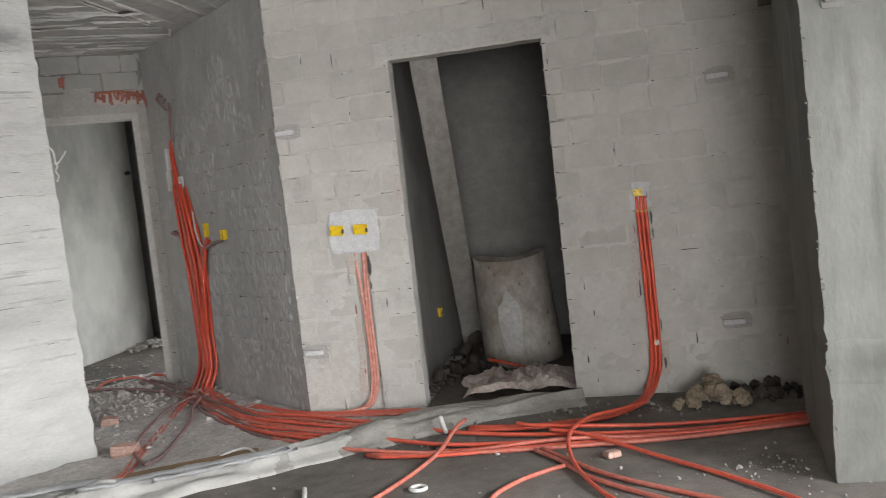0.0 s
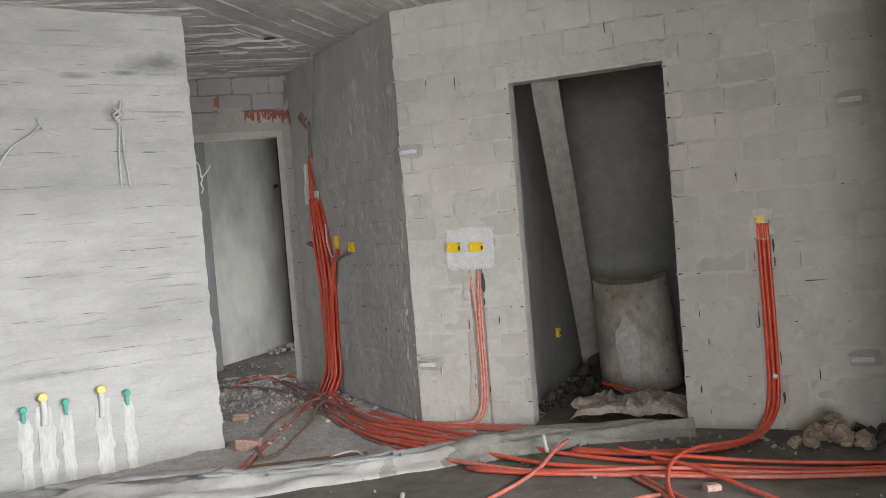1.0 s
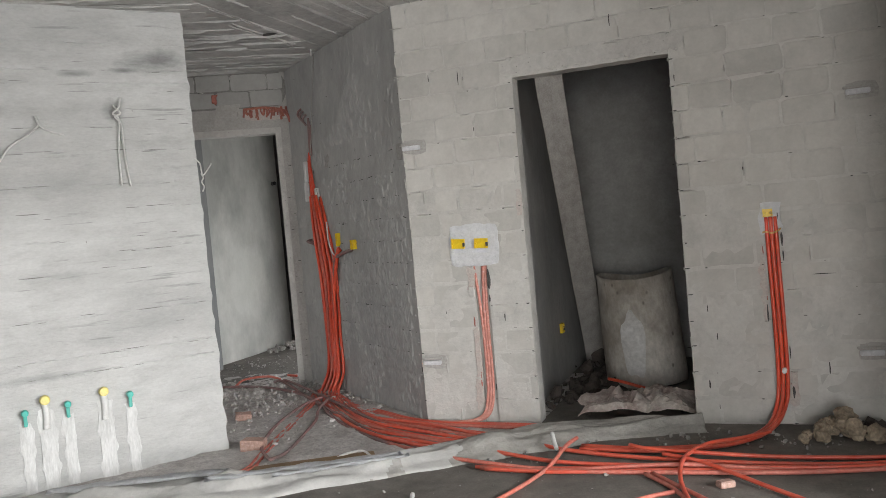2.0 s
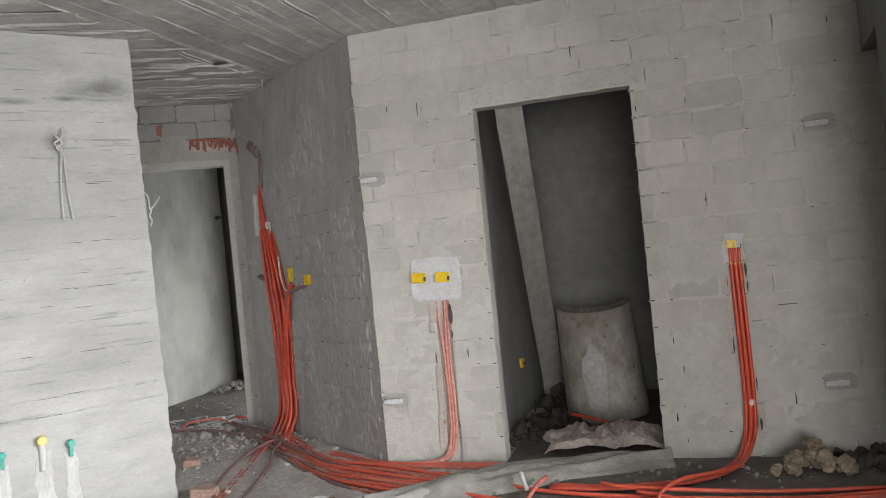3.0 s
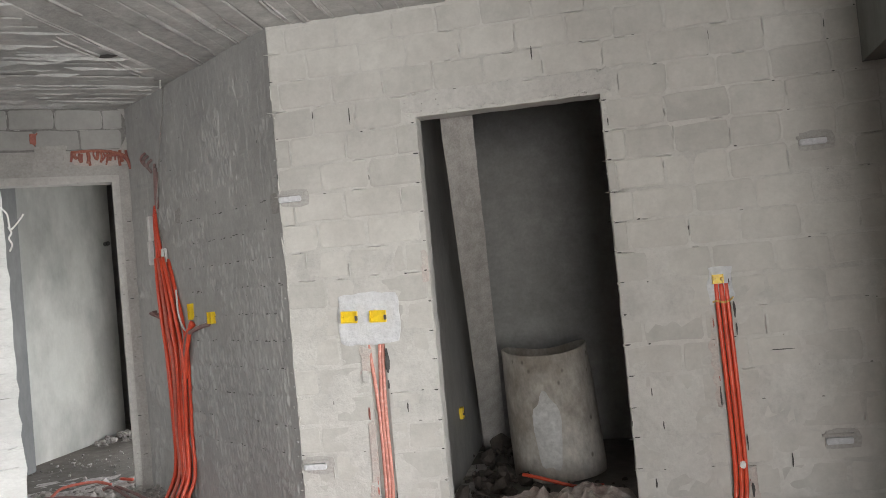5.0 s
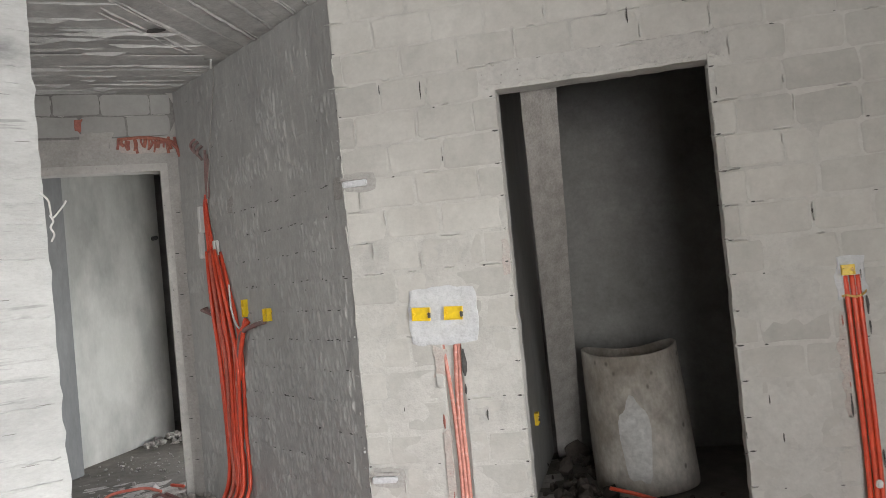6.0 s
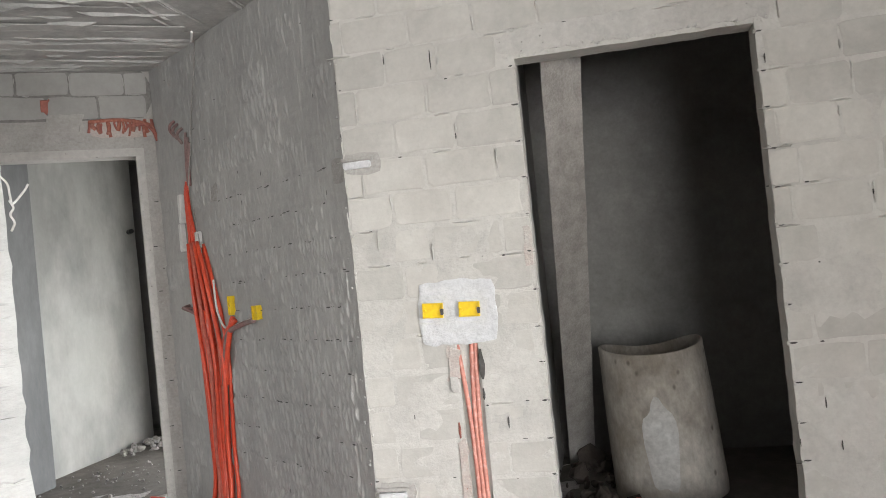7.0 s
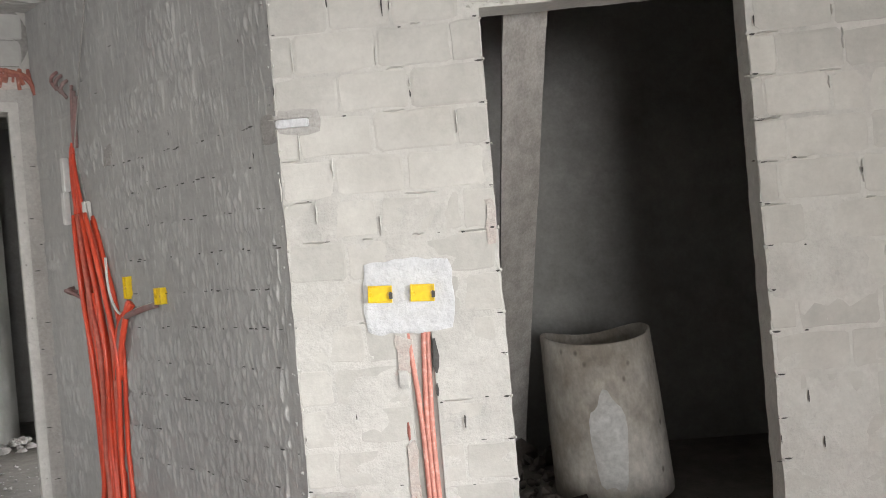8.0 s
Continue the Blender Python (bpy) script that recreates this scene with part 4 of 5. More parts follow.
rough_patch("chase", -0.37, 0.0, 2.27, 2.375, 0.001, PINK, END, ch, seed=31, ragged=0.012, front=-0.007)
for k in range(16):
    x = -0.365 + 0.0225 * k + rng.uniform(-0.010, 0.010)
    hi, lo = 2.372 + rng.uniform(-0.022, 0.006), 2.292 + rng.uniform(-0.03, 0.03)
    tube("conduit_piece", [(x, -0.004, hi), (x + rng.uniform(-0.006, 0.008), -0.016, (hi + lo) / 2), (x + rng.uniform(-0.014, 0.018), -0.005, lo)], rng.uniform(0.006, 0.0125), CLAY if k % 3 else PIECES, ch)
tube("cross_conduit", [(-0.37, -0.010, 2.362), (-0.22, -0.016, 2.37), (-0.08, -0.018, 2.352), (-0.02, -0.022, 2.32), (0.0, -0.03, 2.25)], 0.011, CLAY, ch)
tube("cross_conduit", [(-0.16, -0.008, 2.335), (-0.06, -0.02, 2.335), (-0.01, -0.03, 2.29), (0.005, -0.03, 2.235)], 0.011, PIECES, ch)
mk = rough_patch("clay_mark", -0.62, -0.575, 2.42, 2.50, 0.004, PIECES, END, None, seed=33, ragged=0.045, cells=18, front=-0.0135)
tagged(mk, "red clay chip on a block wall", "clay mark")
mk = rough_patch("grey_fill", -0.60, -0.41, 2.26, 2.41, 0.001, SURROUND, END, None, seed=35, ragged=0.05, cells=22, front=-0.009)
tagged(mk, "dark grey mortar fill on a block wall", "mortar fill")

# ---- cast wall: water outlets and cords ----
def outlet(s, z, cap_material, label, big):
    m = LEFT @ Matrix.Translation((-s, 0, z))
    th = empty("water_outlet", m, label, "water outlet", "water outlets")
    r = 0.028 if big else 0.02
    bm = bmesh.new()
    bmesh.ops.create_cone(bm, cap_ends=True, segments=18, radius1=r, radius2=r * 0.85, depth=0.03, matrix=Matrix.Translation((0, -0.035, 0)) @ Matrix.Rotation(math.pi / 2, 4, "X"))
    bmesh.ops.bevel(bm, geom=bm.edges[:], offset=0.003, segments=1, affect="EDGES")
    part("cap", bm, cap_material, th)
    bm = bmesh.new()
    bmesh.ops.create_cone(bm, cap_ends=True, segments=16, radius1=r * 0.8, radius2=r * 0.8, depth=0.05, matrix=Matrix.Translation((0, -0.012, 0)) @ Matrix.Rotation(math.pi / 2, 4, "X"))
    part("pipe_stub", bm, WHITE, th)
    if not big:
        bm = bmesh.new()
        box(bm, -0.009, 0.009, -0.03, -0.008, -0.075, -0.012, 0.003)
        part("elbow", bm, cap_material, th)
    else:
        tube("pipe", [(0, -0.012, -0.02), (0.002, -0.012, -0.08), (-0.003, -0.01, -0.16)], 0.018, WHITE, th)
    return th


for s, z, mat, big, lab in ((1.06, 0.452, GREEN, False, "green capped water outlet in a pale chase"), (0.958, 0.505, LEMON, True, "yellow capped drain stub in a pale chase"), (0.848, 0.462, GREEN, False, "green capped water outlet in a pale chase"),
                            (0.659, 0.498, LEMON, True, "yellow capped drain stub in a pale chase"), (0.522, 0.458, GREEN, False, "green capped water outlet in a pale chase")):
    outlet(s, z, mat, lab, big)
    ob = rough_patch("filled_chase", -s - (0.042 if big else 0.03), -s + (0.045 if big else 0.03), 0.0, z - 0.05, 0.003, LIME, LEFT, None, seed=s * 30, ragged=0.022, cells=26, front=-0.002)
    tagged(ob, "pale mortar filling of a pipe chase", "filled chase", "filled chases")


def cord(points, label, r=0.0055):
    return tagged(tube("cord", [on(LEFT, -s, y * 1.6, z) for s, y, z in points], r, CORD, sides=6), label, "cord", "wall cords")


cord([(0.41, -0.012, 2.15), (0.425, -0.022, 2.09), (0.46, -0.02, 2.06), (0.43, -0.02, 2.02), (0.445, -0.012, 1.85), (0.448, -0.01, 1.65)], "pale cord hanging from a knot")
cord([(0.455, -0.012, 2.11), (0.42, -0.024, 2.06), (0.45, -0.022, 2.04), (0.42, -0.02, 1.99), (0.415, -0.012, 1.82), (0.40, -0.01, 1.645)], "pale cord hanging from a knot")
cord([(0.858, -0.012, 2.05), (0.848, -0.022, 2.0), (0.90, -0.015, 1.95), (1.0, -0.014, 1.88), (1.09, -0.012, 1.75), (1.2, -0.01, 1.62)], "short pale cord end on a concrete wall")
cord([(0.858, -0.012, 2.05), (0.84, -0.022, 1.995), (0.79, -0.014, 1.965), (0.72, -0.012, 1.945)], "short pale cord end on a concrete wall")
for k, pts in enumerate((((-0.02, -0.008, 1.79), (0.012, 0.01, 1.76), (0.022, 0.03, 1.72), (0.03, 0.03, 1.69), (0.07, 0.03, 1.735), (0.085, 0.025, 1.76)),
                         ((0.016, 0.02, 1.70), (0.03, 0.03, 1.675), (0.018, 0.03, 1.65), (0.03, 0.03, 1.62), (0.015, 0.02, 1.59)))):
    ob = tube("cord", [on(LEFT, *q) for q in pts], 0.0042, CORD, per=4)
    tagged(ob, "frayed pale cord at a concrete wall's edge", "cord", "wall cords")

# ---- mortar ridge across the floor ----
rv, rf = [], []
centre = smooth_path([(0.96, -0.10, 0.16), (0.62, -0.15, 0.26), (0.30, -0.22, 0.40), (-0.02, -0.44, 0.40), (-0.22, -0.62, 0.38), (-0.69, -1.02, 0.30), (-1.2, -1.30, 0.40), (-2.1, -1.72, 0.42), (-3.4, -2.4, 0.42)], 44)
SEC = 33
for i, q in enumerate(centre):
    a, b = centre[max(i - 1, 0)], centre[min(i + 1, len(centre) - 1)]
    d = Vector((b.x - a.x, b.y - a.y, 0)).normalized()
    side = Vector((-d.y, d.x, 0))
    for k in range(SEC):
        t = k / (SEC - 1) * 2 - 1
        p = Vector((q.x * 2.5, q.y * 2.5, t * 1.3))
        wide = q.z * 0.5 * (1 + 0.18 * noise.noise(p * 2))
        h = 0.075 * (1 - abs(t) ** 2.6) * (0.85 + 0.5 * noise.noise(p * 1.4)) + 0.010 * noise.noise(p * 7) * (1 - abs(t)) + 0.012 * math.sin(t * 7 + 2 * noise.noise(p)) * (1 - t * t)
        v = Vector((q.x, q.y, 0)) + side * wide * t
        rv.append((v.x, v.y, (h if 0 < i < len(centre) - 1 else h * 0.5) - (0.02 if k in (0, SEC - 1) else 0.0)))
for i in range(len(centre) - 1):
    rf += [(i * SEC + k, i * SEC + k + 1, (i + 1) * SEC + k + 1, (i + 1) * SEC + k) for k in range(SEC - 1)]
rf += [tuple(range(SEC)), tuple(range(len(rv) - SEC, len(rv)))]
ridge = empty("mortar_ridge", Matrix(), "long grey mortar ridge over floor conduits, pale at one end", "mortar ridge")
crust, rough_end = [], []
for f in rf:
    mid = sum((Vector(rv[k]) for k in f), Vector()) / len(f)
    (crust if mid.x + 0.45 * noise.noise(mid * 4) + 0.22 * noise.noise(mid * 17) < -0.42 else rough_end).append(f)
part_labels = (("crust", crust, RIDGE_PALE, "pale smooth crust"), ("rough_mortar", rough_end, RIDGE, "rough brownish grey mortar"))
for name, faces, material, lab in part_labels:
    used = sorted({k for f in faces for k in f})
    at = {k: i for i, k in enumerate(used)}
    tagged(mesh_of(name, [rv[k] for k in used], [tuple(at[k] for k in f) for f in faces], material, ridge, smooth=True), lab)

# torn sheet edges lying on the ridge
for k, (x, y, ln, wd, rz) in enumerate(((-0.95, -1.19, 1.0, 0.10, 31), (-0.75, -1.16, 0.7, 0.07, 34), (-1.75, -1.50, 0.9, 0.14, 27))):
    bm = bmesh.new()
    n = 18
    a = [[bm.verts.new((ln * (i / n - 0.5), wd * (j / 3 - 0.5) * (0.7 + 0.5 * noise.noise(Vector((i * 0.4, k, j)))), 0.012 * noise.noise(Vector((i * 0.5, j * 1.3, k * 5))) + 0.012 * (1 - (j / 1.5 - 1) ** 2))) for j in range(4)] for i in range(n + 1)]
    for i in range(n):
        for j in range(3):
            bm.faces.new((a[i][j], a[i + 1][j], a[i + 1][j + 1], a[i][j + 1]))
    bmesh.ops.solidify(bm, geom=bm.faces[:], thickness=0.003)
    ob = part("paper_strip", bm, PATCH, None, smooth=True)
    ob.matrix_world = pose(x, y, 0.085, 0, 0, rz)
    tagged(ob, "torn pale paper strip lying on a mortar ridge", "paper strip", "paper strips")

# ---- store room: board, drum, sack ----
bd = empty("leaning_board", Matrix(), "weathered grey board leaning against a doorway's back", "board")
top_l, top_r, low_l, low_r = Vector((0.085, 0.235, 2.11)), Vector((0.252, 0.265, 2.11)), Vector((-0.075, 1.88, 0.02)), Vector((0.08, 1.96, 0.02))
ext = 0.16
top_l, top_r = top_l + (top_l - low_l) * ext / 2.6, top_r + (top_r - low_r) * ext / 2.6
bm = bmesh.new()
nrm = (top_r - top_l).cross(low_l - top_l).normalized()
rows = []
for i in range(31):
    f = i / 30
    l, r = top_l.lerp(low_l, f), top_r.lerp(low_r, f)
    l = l + (r - l).normalized() * 0.004 * noise.noise(Vector((f * 14, 1, 0)))
    r = r + (r - l).normalized() * 0.005 * noise.noise(Vector((f * 14, 5, 0)))
    rows.append([bm.verts.new(p) for p in (l, r, r - nrm * 0.03, l - nrm * 0.03)])
for a, b in zip(rows, rows[1:]):
    for k in range(4):
        bm.faces.new((a[k], a[(k + 1) % 4], b[(k + 1) % 4], b[k]))
bm.faces.new(rows[0])
bm.faces.new(rows[-1][::-1])
bmesh.ops.recalc_face_normals(bm, faces=bm.faces)
part("plank", bm, BOARD, bd)

drum = empty("drum", pose(0.495, 1.2, 0, 0, -3, 0), "stained open-topped fibre drum standing in rubble", "drum")
bm = bmesh.new()
N, prof = 48, []
for z, r in ((0.0, 0.282), (0.04, 0.286), (0.25, 0.283), (0.5, 0.276), (0.72, 0.267), (0.775, 0.266), (0.78, 0.258), (0.775, 0.250), (0.5, 0.258), (0.03, 0.268)):
    ring = []
    for k in range(N):
        t = 2 * math.pi * k / N
        sag = (0.022 * math.cos(2 * t - 0.1) - 0.006 * math.cos(t) + 0.006 * math.sin(3 * t)) * max(0, (z - 0.4) / 0.38)
        rr = r * (1 + 0.018 * math.cos(2 * t + 1) + 0.01 * noise.noise(Vector((math.cos(t), math.sin(t), z * 2))))
        ring.append(bm.verts.new((rr * math.cos(t), rr * math.sin(t), z + sag)))
    prof.append(ring)
for a, b in zip(prof, prof[1:]):
    for k in range(N):
        bm.faces.new((a[k], a[(k + 1) % N], b[(k + 1) % N], b[k]))
bm.faces.new(prof[-1])
part("shell", bm, DRUM, drum, smooth=True)
bm = bmesh.new()
rings = []
for q in range(7):
    ring = []
    for k in range(28):
        a = 2 * math.pi * k / 28
        f = q / 6 * (1 + 0.22 * noise.noise(Vector((math.cos(a) * 1.6, math.sin(a) * 1.6, 3.3))) + 0.06 * math.sin(5 * a))
        t, z = radians(-96) + 0.33 * f * math.cos(a), 0.31 + 0.23 * f * math.sin(a)
        rr = (0.2855 - 0.022 * max(0.0, z - 0.1)) * (1 + 0.018 * math.cos(2 * t + 1) + 0.01 * noise.noise(Vector((math.cos(t), math.sin(t), z * 2)))) + (0.0035 if q < 6 else 0.0005)
        ring.append(bm.verts.new((rr * math.cos(t), rr * math.sin(t), z)))
    rings.append(ring)
for a, b in zip(rings, rings[1:]):
    for k in range(28):
        bm.faces.new((a[k], a[(k + 1) % 28], b[(k + 1) % 28], b[k]))
bmesh.ops.remove_doubles(bm, verts=bm.verts, dist=0.0004)
part("pale_smear", bm, PALE, drum, "pale dried cement smear", smooth=True)

bm = bmesh.new()
gv = {}
for i in range(27):
    for k in range(17):
        x, y = (i / 26 - 0.5) * 0.70, (k / 16 - 0.5) * 0.44
        e = max(0.0, 1 - (x / 0.37) ** 2) * max(0.0, 1 - (y / 0.23) ** 2)
        p = Vector((x * 5, y * 5, 0.7))
        ridged = lambda f, ox: 1 - 2.4 * abs(noise.noise(p * f + Vector((ox, 7, 1))))
        fold = 0.045 * ridged(0.8, 0) + 0.038 * ridged(1.5, 2) + 0.016 * ridged(3.4, 5)
        gv[i, k] = bm.verts.new((x * (1 + 0.16 * noise.noise(p * 1.2)), y * (1 + 0.25 * noise.noise(p * 0.9 + Vector((4, 1, 0)))), 0.01 + (e**0.4) * max(0.0, 0.05 + 1.2 * fold)))
for i in range(26):
    for k in range(16):
        bm.faces.new((gv[i, k], gv[i + 1, k], gv[i + 1, k + 1], gv[i, k + 1]))
bmesh.ops.solidify(bm, geom=bm.faces[:], thickness=0.004)
sack = part("paper_sack", bm, SACK, None)
sack.matrix_world = pose(0.56, 0.20, 0.03, 0, 0, 8)
tagged(sack, "crumpled dirty paper sack lying in the doorway", "sack")

# ---- loose pieces on the floor ----
def clay_brick(m, size, label):
    """A broken hollow clay brick with three holes through it."""
    bm = bmesh.new()
    lx, ly, lz = size
    box(bm, -lx / 2, lx / 2, -ly / 2, ly / 2, 0, lz * 0.22, 0.004)
    box(bm, -lx / 2, lx / 2 * 0.93, -ly / 2, ly / 2, lz * 0.78, lz, 0.004)
    for y in (-ly / 2, -ly / 6, ly / 6 - 0.004, ly / 2 - 0.012):
        box(bm, -lx / 2, lx / 2 * 0.96, y, y + 0.012, lz * 0.2, lz * 0.8)
    for v in bm.verts:
        v.co += Vector((noise.noise(v.co * 40), noise.noise(v.co * 40 + Vector((3, 1, 2))), noise.noise(v.co * 40 + Vector((7, 5, 2))))) * 0.005
    ob = part("clay_brick", bm, CLAY_DUST, None)
    ob.matrix_world = m
    return tagged(ob, label, "brick", "clay brick pieces")


clay_brick(pose(-1.60, -0.70, 0.01, 0, 4, 12), (0.14, 0.09, 0.07), "broken red clay brick by a concrete wall's edge")
clay_brick(pose(-2.12, -0.06, 0.02, 6, 6, 35), (0.11, 0.08, 0.055), "broken red clay brick lying in rubble")
clay_brick(pose(1.10, -1.05, 0.0, 0, 0, 30), (0.07, 0.05, 0.03), "small clay chip on the dusty floor")

ob = tube("pipe_ring", [(0.258 + 0.035 * math.cos(t), -1.378 + 0.03 * math.sin(t), 0.012) for t in [k * math.pi / 5 for k in range(11)]], 0.009, WHITE)
tagged(ob, "white plastic pipe ring on the dusty floor", "pipe ring")
ob = tube("pipe_offcut", [(-0.29, -1.33, 0.012), (-0.26, -1.41, 0.012), (-0.235, -1.48, 0.012)], 0.011, WHITE)
tagged(ob, "white plastic pipe offcut on the dusty floor", "pipe offcut")
ob = tube("pipe_offcut", [(0.20, -0.53, 0.085), (0.225, -0.60, 0.06), (0.25, -0.66, 0.04)], 0.012, WHITE)
tagged(ob, "pale pipe end sticking out by the mortar ridge", "pipe offcut")
ob = tube("cable_hoop", [(-0.98, -0.86, 0.01), (-0.93, -0.80, 0.03), (-0.84, -0.76, 0.04), (-0.76, -0.80, 0.02)], 0.007, WHITE)
tagged(ob, "white cable hoop on the floor by a mortar ridge", "cable")
bm = bmesh.new()
box(bm, -0.36, 0.36, -0.05, 0.05, 0, 0.018, 0.004)
ob = part("wood_strip", bm, surface("brown_wood", (0.30, 0.20, 0.11), (0.22, 0.15, 0.09), grain=40, stain=5, stretch=(0.6, 5, 5), fine=0.2), None)
ob.matrix_world = pose(-1.08, -0.93, 0.008, 0, 0, 30)
tagged(ob, "brown wooden strip half under a mortar ridge", "wood strip")

# tan clods at the foot of the block wall
rng = random.Random(33)
for k in range(36):
    x = rng.gauss(1.64, 0.08)
    y = rng.uniform(-0.38, -0.16)
    r = rng.uniform(0.014, 0.042)
    up = max(0.0, 0.085 - 0.5 * abs(x - 1.66)) * (1 if k % 2 else 0.2)
    bm = bmesh.new()
    bmesh.ops.create_icosphere(bm, subdivisions=2, radius=r)
    for v in bm.verts:
        p = v.co / r * 1.3 + Vector((k * 3.1, 0, 0))
        v.co *= 1 + 0.5 * noise.noise(p) + rng.uniform(-0.16, 0.16)
        v.co.x *= 1.25
    low = min(v.co.z for v in bm.verts)
    ob = part("clod", bm, TAN, None)
    ob.matrix_world = pose(x, y, -low * 0.8 + up, 0, 0, k * 40)
    tagged(ob, "tan crumbly earth clod by a block wall", "clod", "earth clods")
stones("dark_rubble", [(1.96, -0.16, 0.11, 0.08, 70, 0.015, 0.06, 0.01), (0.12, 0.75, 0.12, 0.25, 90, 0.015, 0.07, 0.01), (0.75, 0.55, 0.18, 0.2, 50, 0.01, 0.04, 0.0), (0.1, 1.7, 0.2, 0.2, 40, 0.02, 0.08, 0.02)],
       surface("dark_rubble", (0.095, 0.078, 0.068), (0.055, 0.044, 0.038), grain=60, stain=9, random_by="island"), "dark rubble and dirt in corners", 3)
# bed of crushed mortar over the passage floor
dv, df = [], []
for i in range(91):
    for j in range(91):
        x, y = -3.6 + 3.6 * i / 90, -1.6 + 3.6 * j / 90
        p = Vector((x * 4, y * 4, 5.0))
        d = math.hypot((x + 1.65) / 1.8, (y + 0.05) / 1.8)
        heap_height = 0.004 + 0.030 * (1 - d) + 0.010 * noise.noise(p) + 0.010 * noise.noise(p * 3) + 0.010 * noise.noise(p * 7)
        if y < -0.60 + 0.68 * (x + 0.22):
            heap_height = -0.02
        dv.append((x, y, max(-0.02, min(heap_height, 0.034))))
df = [(i * 91 + j, (i + 1) * 91 + j, (i + 1) * 91 + j + 1, i * 91 + j + 1) for i in range(90) for j in range(90)]
df = [f for f in df if max(dv[k][2] for k in f) > -0.012]
tagged(mesh_of("rubble_bed", dv, df, surface("crushed_mortar", (0.64, 0.61, 0.59), (0.47, 0.44, 0.42), grain=70, stain=5, bump=1.0, fine=0.3, depth=0.01), smooth=True), "trodden bed of crushed mortar and brick dust", "rubble", kind="stuff")
stones("corridor_rubble", [(-2.25, 0.55, 0.40, 0.36, 900, 0.004, 0.022, 0.022), (-1.8, 0.2, 0.28, 0.34, 600, 0.003, 0.018, 0.02), (-1.75, 0.70, 0.13, 0.10, 150, 0.008, 0.035, 0.015), (-2.75, 1.0, 0.3, 0.2, 160, 0.008, 0.05, 0.0),
                           (-2.40, 1.12, 0.10, 0.10, 70, 0.015, 0.05, 0.0), (-3.4, 2.2, 0.25, 0.35, 120, 0.004, 0.018, 0.0), (-1.75, -0.35, 0.18, 0.2, 90, 0.005, 0.03, 0.0)], RUBBLE, "broken mortar and block rubble on the passage floor", 4)
stones("floor_crumbs", [(0.4, -1.1, 0.9, 0.45, 160, 0.003, 0.013, 0.0), (-0.9, -0.35, 0.5, 0.3, 120, 0.003, 0.015, 0.0), (1.2, -0.30, 0.45, 0.12, 110, 0.004, 0.02, 0.0), (1.78, -1.3, 0.15, 0.12, 120, 0.002, 0.010, 0.0),
                        (-1.1, 0.25, 0.28, 0.06, 60, 0.004, 0.02, 0.0), (-0.2, -0.72, 0.3, 0.15, 80, 0.003, 0.012, 0.0), (0.9, -2.4, 1.2, 0.6, 160, 0.003, 0.014, 0.0)], SOCKET, "mortar crumbs scattered on the dusty floor", 5)
bm = bmesh.new()
rng = random.Random(8)
for _ in range(34):
    a, d = rng.uniform(0, 6.28), rng.random()
    lump(bm, (-3.78 + 0.14 * d * math.cos(a), 3.2 + 0.35 * d * math.sin(a), 0.06 * (1 - d)), rng.uniform(0.015, 0.04), rng, 0.25)
heap = part("rubble_heap", bm, RUBBLE, None)
tagged(heap, "heap of broken mortar by a plastered wall", "rubble", kind="stuff")

# ---- blocks of the walls ----
def block_meshes(tag, length, height, depth, material, count, seed, wear):
    """A few differing block faces with worn corners; alike blocks share one of them."""
    r, out = random.Random(seed), []
    for _ in range(count):
        l, h, c = length / 2, height / 2, 0.012
        ring = [(-l + c, -h), (-l * 0.3, -h), (l * 0.35, -h), (l - c, -h), (l, -h + c), (l, 0), (l, h - c), (l - c, h), (l * 0.3, h), (-l * 0.35, h), (-l + c, h), (-l, h - c), (-l, 0), (-l, -h + c)]
        ring = [(x + r.uniform(-wear, wear), z + r.uniform(-wear, wear)) for x, z in ring]
        m = len(ring)
        slope = r.uniform(0.006, 0.011)
        v = [(x, depth, z) for x, z in ring] + [(x, 0.0016, z) for x, z in ring] + [(x * (1 - slope / l), -r.uniform(0.0, 0.001), z * (1 - slope / h)) for x, z in ring]
        f = [(k, (k + 1) % m, m + (k + 1) % m, m + k) for k in range(m)] + [(m + k, m + (k + 1) % m, 2 * m + (k + 1) % m, 2 * m + k) for k in range(m)] + [tuple(range(2 * m, 3 * m))]
        me = bpy.data.meshes.new(tag)
        me.from_pydata(v, [], f)
        me.materials.append(material)
        out.append(me)
    return out


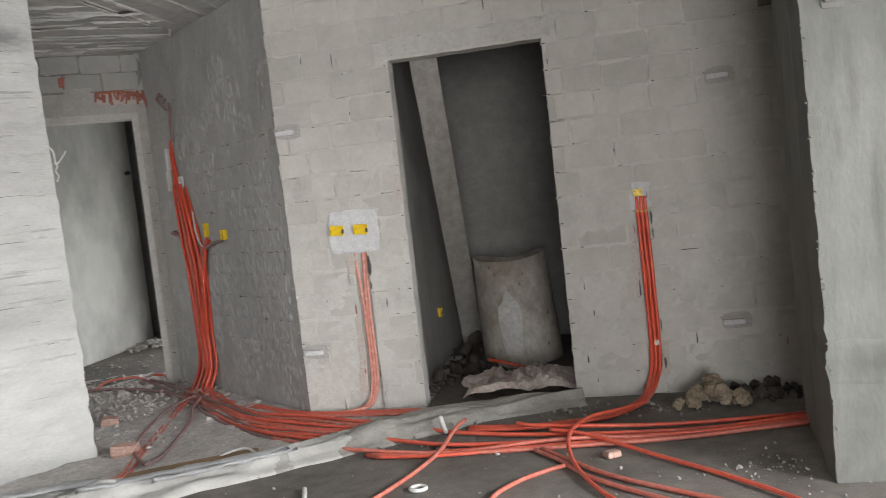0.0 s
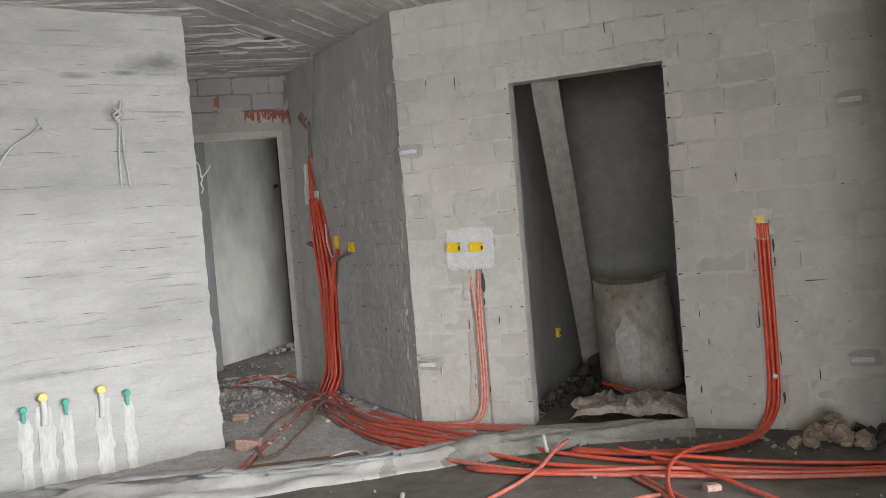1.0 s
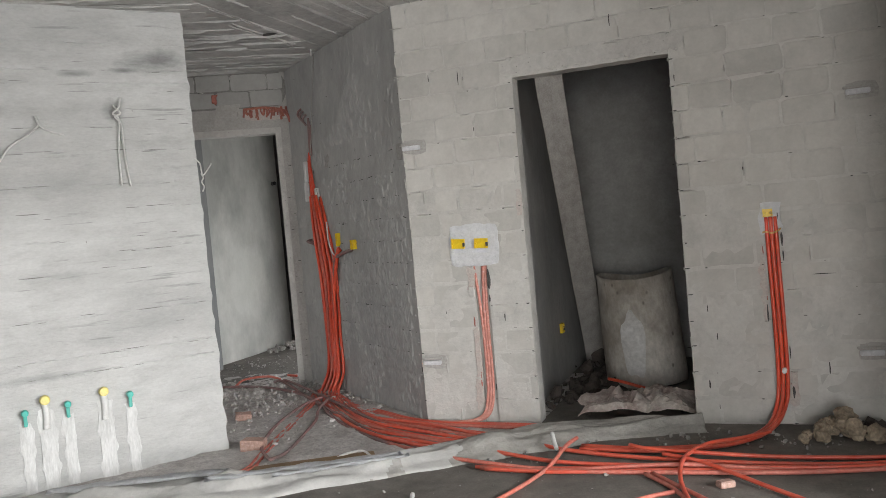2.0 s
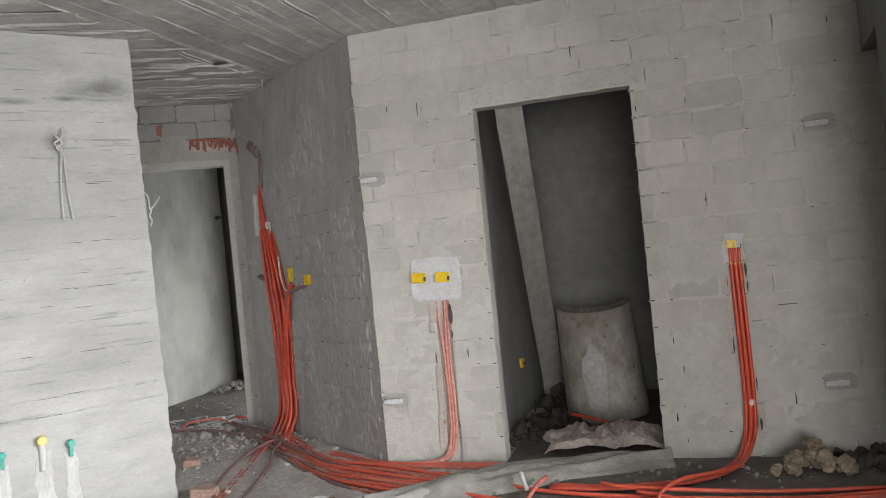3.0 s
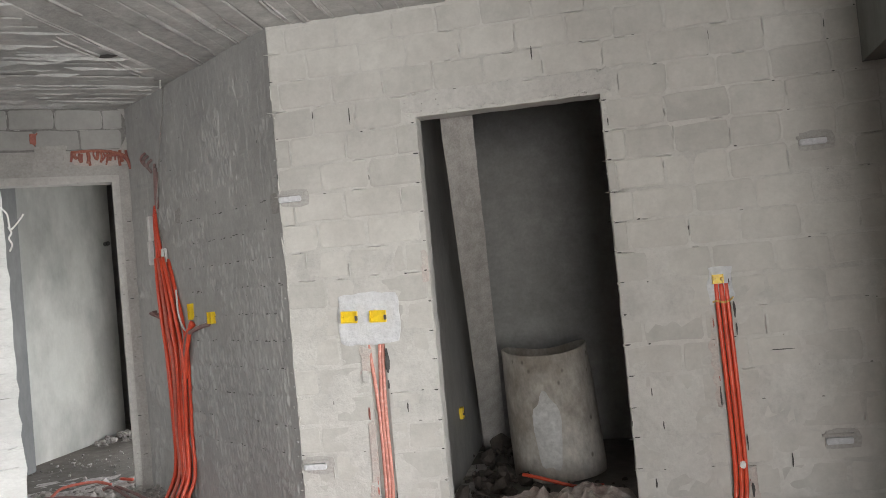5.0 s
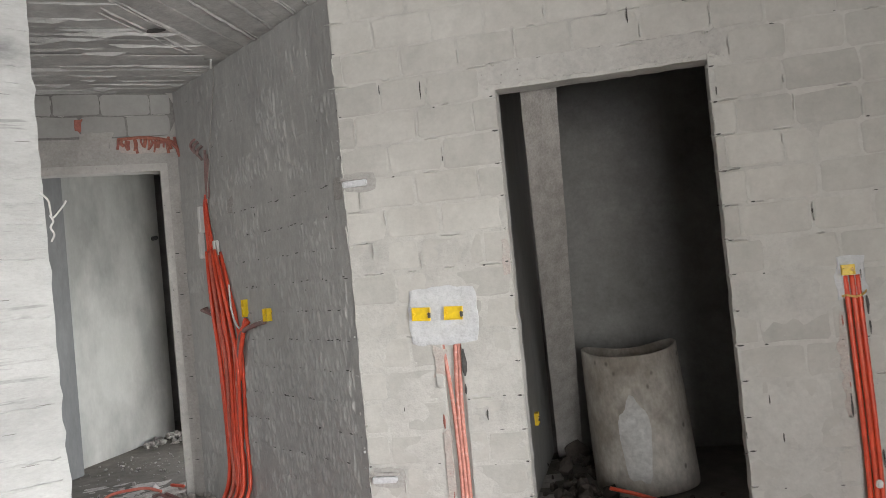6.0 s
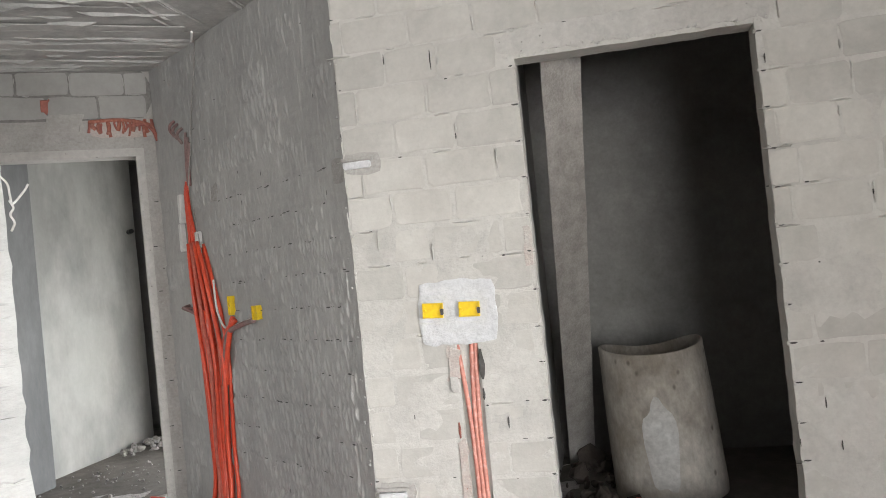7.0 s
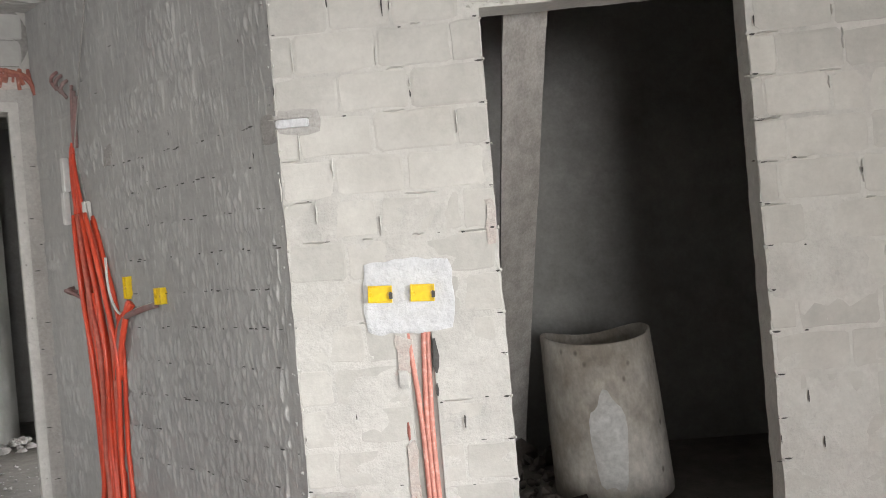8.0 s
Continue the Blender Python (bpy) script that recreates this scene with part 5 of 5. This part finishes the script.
def lay_blocks(parent, x0, x1, z0, z1, length, height, material, seed, cuts=(), proud=0.0016, tilt=0.10, gap=0.009, wear=0.005):
    """Running bond from x0 to x1 with uneven blocks; cuts are x from, x to, z from, z to, where no block lies.
    Gives the lower left corner of every block and its width."""
    r, corners = random.Random(seed), []
    meshes = block_meshes("block", length - gap, height - gap, 0.012, material, 14, seed, wear)
    rows = int(math.ceil((z1 - z0) / height))
    for k in range(rows):
        za, zb = z0 + k * height, min(z0 + (k + 1) * height, z1)
        if zb - za < 0.03:
            continue
        x = x0 - (length / 2 if k % 2 else 0) - r.uniform(0, 0.07)
        while x < x1:
            wide = length * r.uniform(0.84, 1.18)
            spans = [(max(x, x0), min(x + wide, x1))]
            for ca, cb, cz0, cz1 in cuts:
                if za < cz1 - 0.01 and zb > cz0 + 0.01:
                    spans = [q for a, b in spans for q in ((a, min(b, ca)), (max(a, cb), b)) if q[1] - q[0] > 0.0]
            for a, b in spans:
                if b - a > 0.03:
                    lift = r.uniform(-0.006, 0.006)
                    ob = new("block", r.choice(meshes))
                    ob.parent = parent
                    up = max(0.0, min(1.0, (za - 0.95) / 1.0 + r.uniform(-0.25, 0.25)))
                    ob.matrix_basis = Matrix.LocRotScale(((a + b) / 2, -proud * (1.35 * up - 0.5) - r.uniform(0, 0.0008 + 0.0010 * up), (za + zb) / 2 + lift * 0.5), Euler((radians(r.uniform(-tilt, tilt)), radians(r.uniform(-5, 5) * tilt), radians(r.uniform(-tilt, tilt)))), ((b - a) / length, 1, (zb - za - abs(lift) * 0.5) / height))
                    corners.append((a, za, b - a))
            x += wide
    return corners


def joint_marks(corners, parent, seed, keep):
    """Dark slit marks, squeezed-out lips and trowelled smears along the joints of a block wall, each kind in one part.
    """
    r = random.Random(seed)
    slits, lips = [], bmesh.new()

    def lip(x, z, w, h):
        n = 7
        rows_ = []
        for i in range(n):
            f = i / (n - 1)
            dx, dz = (x + w * (f - 0.5), z + 0.004 * noise.noise(Vector((x * 30 + f * 3, z * 9, 1)))) if w > h else (x + 0.004 * noise.noise(Vector((z * 30 + f * 3, x * 9, 2))), z + h * (f - 0.5))
            t = 0.0028 * (0.4 + math.sin(math.pi * f))
            out = -0.0058 - 0.0055 * math.sin(math.pi * f) * (0.6 + 0.6 * abs(noise.noise(Vector((f * 5, x * 20, z * 20)))))
            ox, oz = (0, t) if w > h else (t, 0)
            rows_.append([lips.verts.new(q) for q in ((dx - ox, -0.002, dz - oz), (dx, out, dz), (dx + ox, -0.002, dz + oz))])
        for p, q in zip(rows_, rows_[1:]):
            for k in range(2):
                lips.faces.new((p[k], q[k], q[k + 1], p[k + 1]))

    for x, z, w in corners:
        if not keep(x, z):
            continue
        if r.random() < 0.22:
            slits.append((x + r.uniform(-0.02, 0.03), z + r.uniform(-0.008, 0.008), r.uniform(0.006, 0.022), r.uniform(0.003, 0.007)))
        if r.random() < 0.13:
            slits.append((x + r.uniform(-0.003, 0.003), z + r.uniform(0.02, 0.12), r.uniform(0.0025, 0.006), r.uniform(0.012, 0.05)))
        if r.random() < 0.10:
            slits.append((x + w * r.uniform(0.2, 0.8), z, r.uniform(0.006, 0.022), 0.003))
        low = 0.35 if z < 1.3 else 1.0
        if r.random() < 0.55 * low:
            lip(x + w * r.uniform(0.1, 0.9), z + r.uniform(-0.004, 0.004), r.uniform(0.03, 0.11), 0.004)
        if r.random() < 0.45 * low:
            lip(x + r.uniform(-0.004, 0.004), z + r.uniform(0.04, 0.11), 0.004, r.uniform(0.03, 0.09))
    bmesh.ops.recalc_face_normals(lips, faces=lips.faces)
    tagged(part("mortar_lips", lips, MORTAR, parent, "thin lips of mortar squeezed out of the joints"), kind="stuff")
    return slits


laid = lay_blocks(wall_front, -0.752, 2.16, 0.0, CEIL - 0.01, 0.255, 0.148, BLOCK, 3, cuts=((0.0, 0.914, 0, 2.10), (-0.07, 1.0, 2.11, 2.22), (-0.35, -0.262, 0, 0.97), (1.338, 1.418, 0, 1.09)))
slits = joint_marks(laid, wall_front, 12, lambda x, z: not (0.93 < z < 1.27 and -0.55 < x < -0.14))
# longer cracks, the chipped groove edges, and slits along both sides of the doorway
slits += [(-0.34, 2.15, 0.006, 0.09), (0.605, 2.345, 0.007, 0.075), (-0.17, 0.66, 0.008, 0.05), (1.0, 0.23, 0.009, 0.05), (1.06, 0.5, 0.006, 0.04), (1.62, 0.31, 0.007, 0.07), (1.62, 0.82, 0.11, 0.005),
          (-0.255, 0.90, 0.022, 0.13), (-0.258, 0.78, 0.010, 0.05), (1.43, 1.02, 0.012, 0.08), (1.432, 0.93, 0.008, 0.06), (1.434, 0.18, 0.014, 0.07), (1.332, 0.62, 0.008, 0.10), (1.43, 0.40, 0.006, 0.08)]
for k in range(1, 15):
    for x in (0.928, -0.014):
        if rng.random() < 0.85:
            slits.append((x + rng.uniform(-0.004, 0.006), 0.148 * k + rng.uniform(-0.006, 0.006), rng.uniform(0.014, 0.034), rng.uniform(0.004, 0.008)))
pits("joint_slits", slits, wall_front, 0.0082)
bed = rough_patch("joint_bed", -1.4, 0.0, 2.372, CEIL + 0.02, 0.0005, BED, END, wall_end, seed=51, ragged=0.004, cells=20, front=-0.0035)
tagged(bed, "darker mortar between the top courses")
laid = lay_blocks(wall_end, -1.35, -0.03, 2.378, CEIL - 0.004, 0.28, 0.140, SHADED_BLOCK, 7, proud=0.007, gap=0.009)
pits("joint_slits", joint_marks(laid, wall_end, 14, lambda x, z: z > 2.45), wall_end, 0.0125)
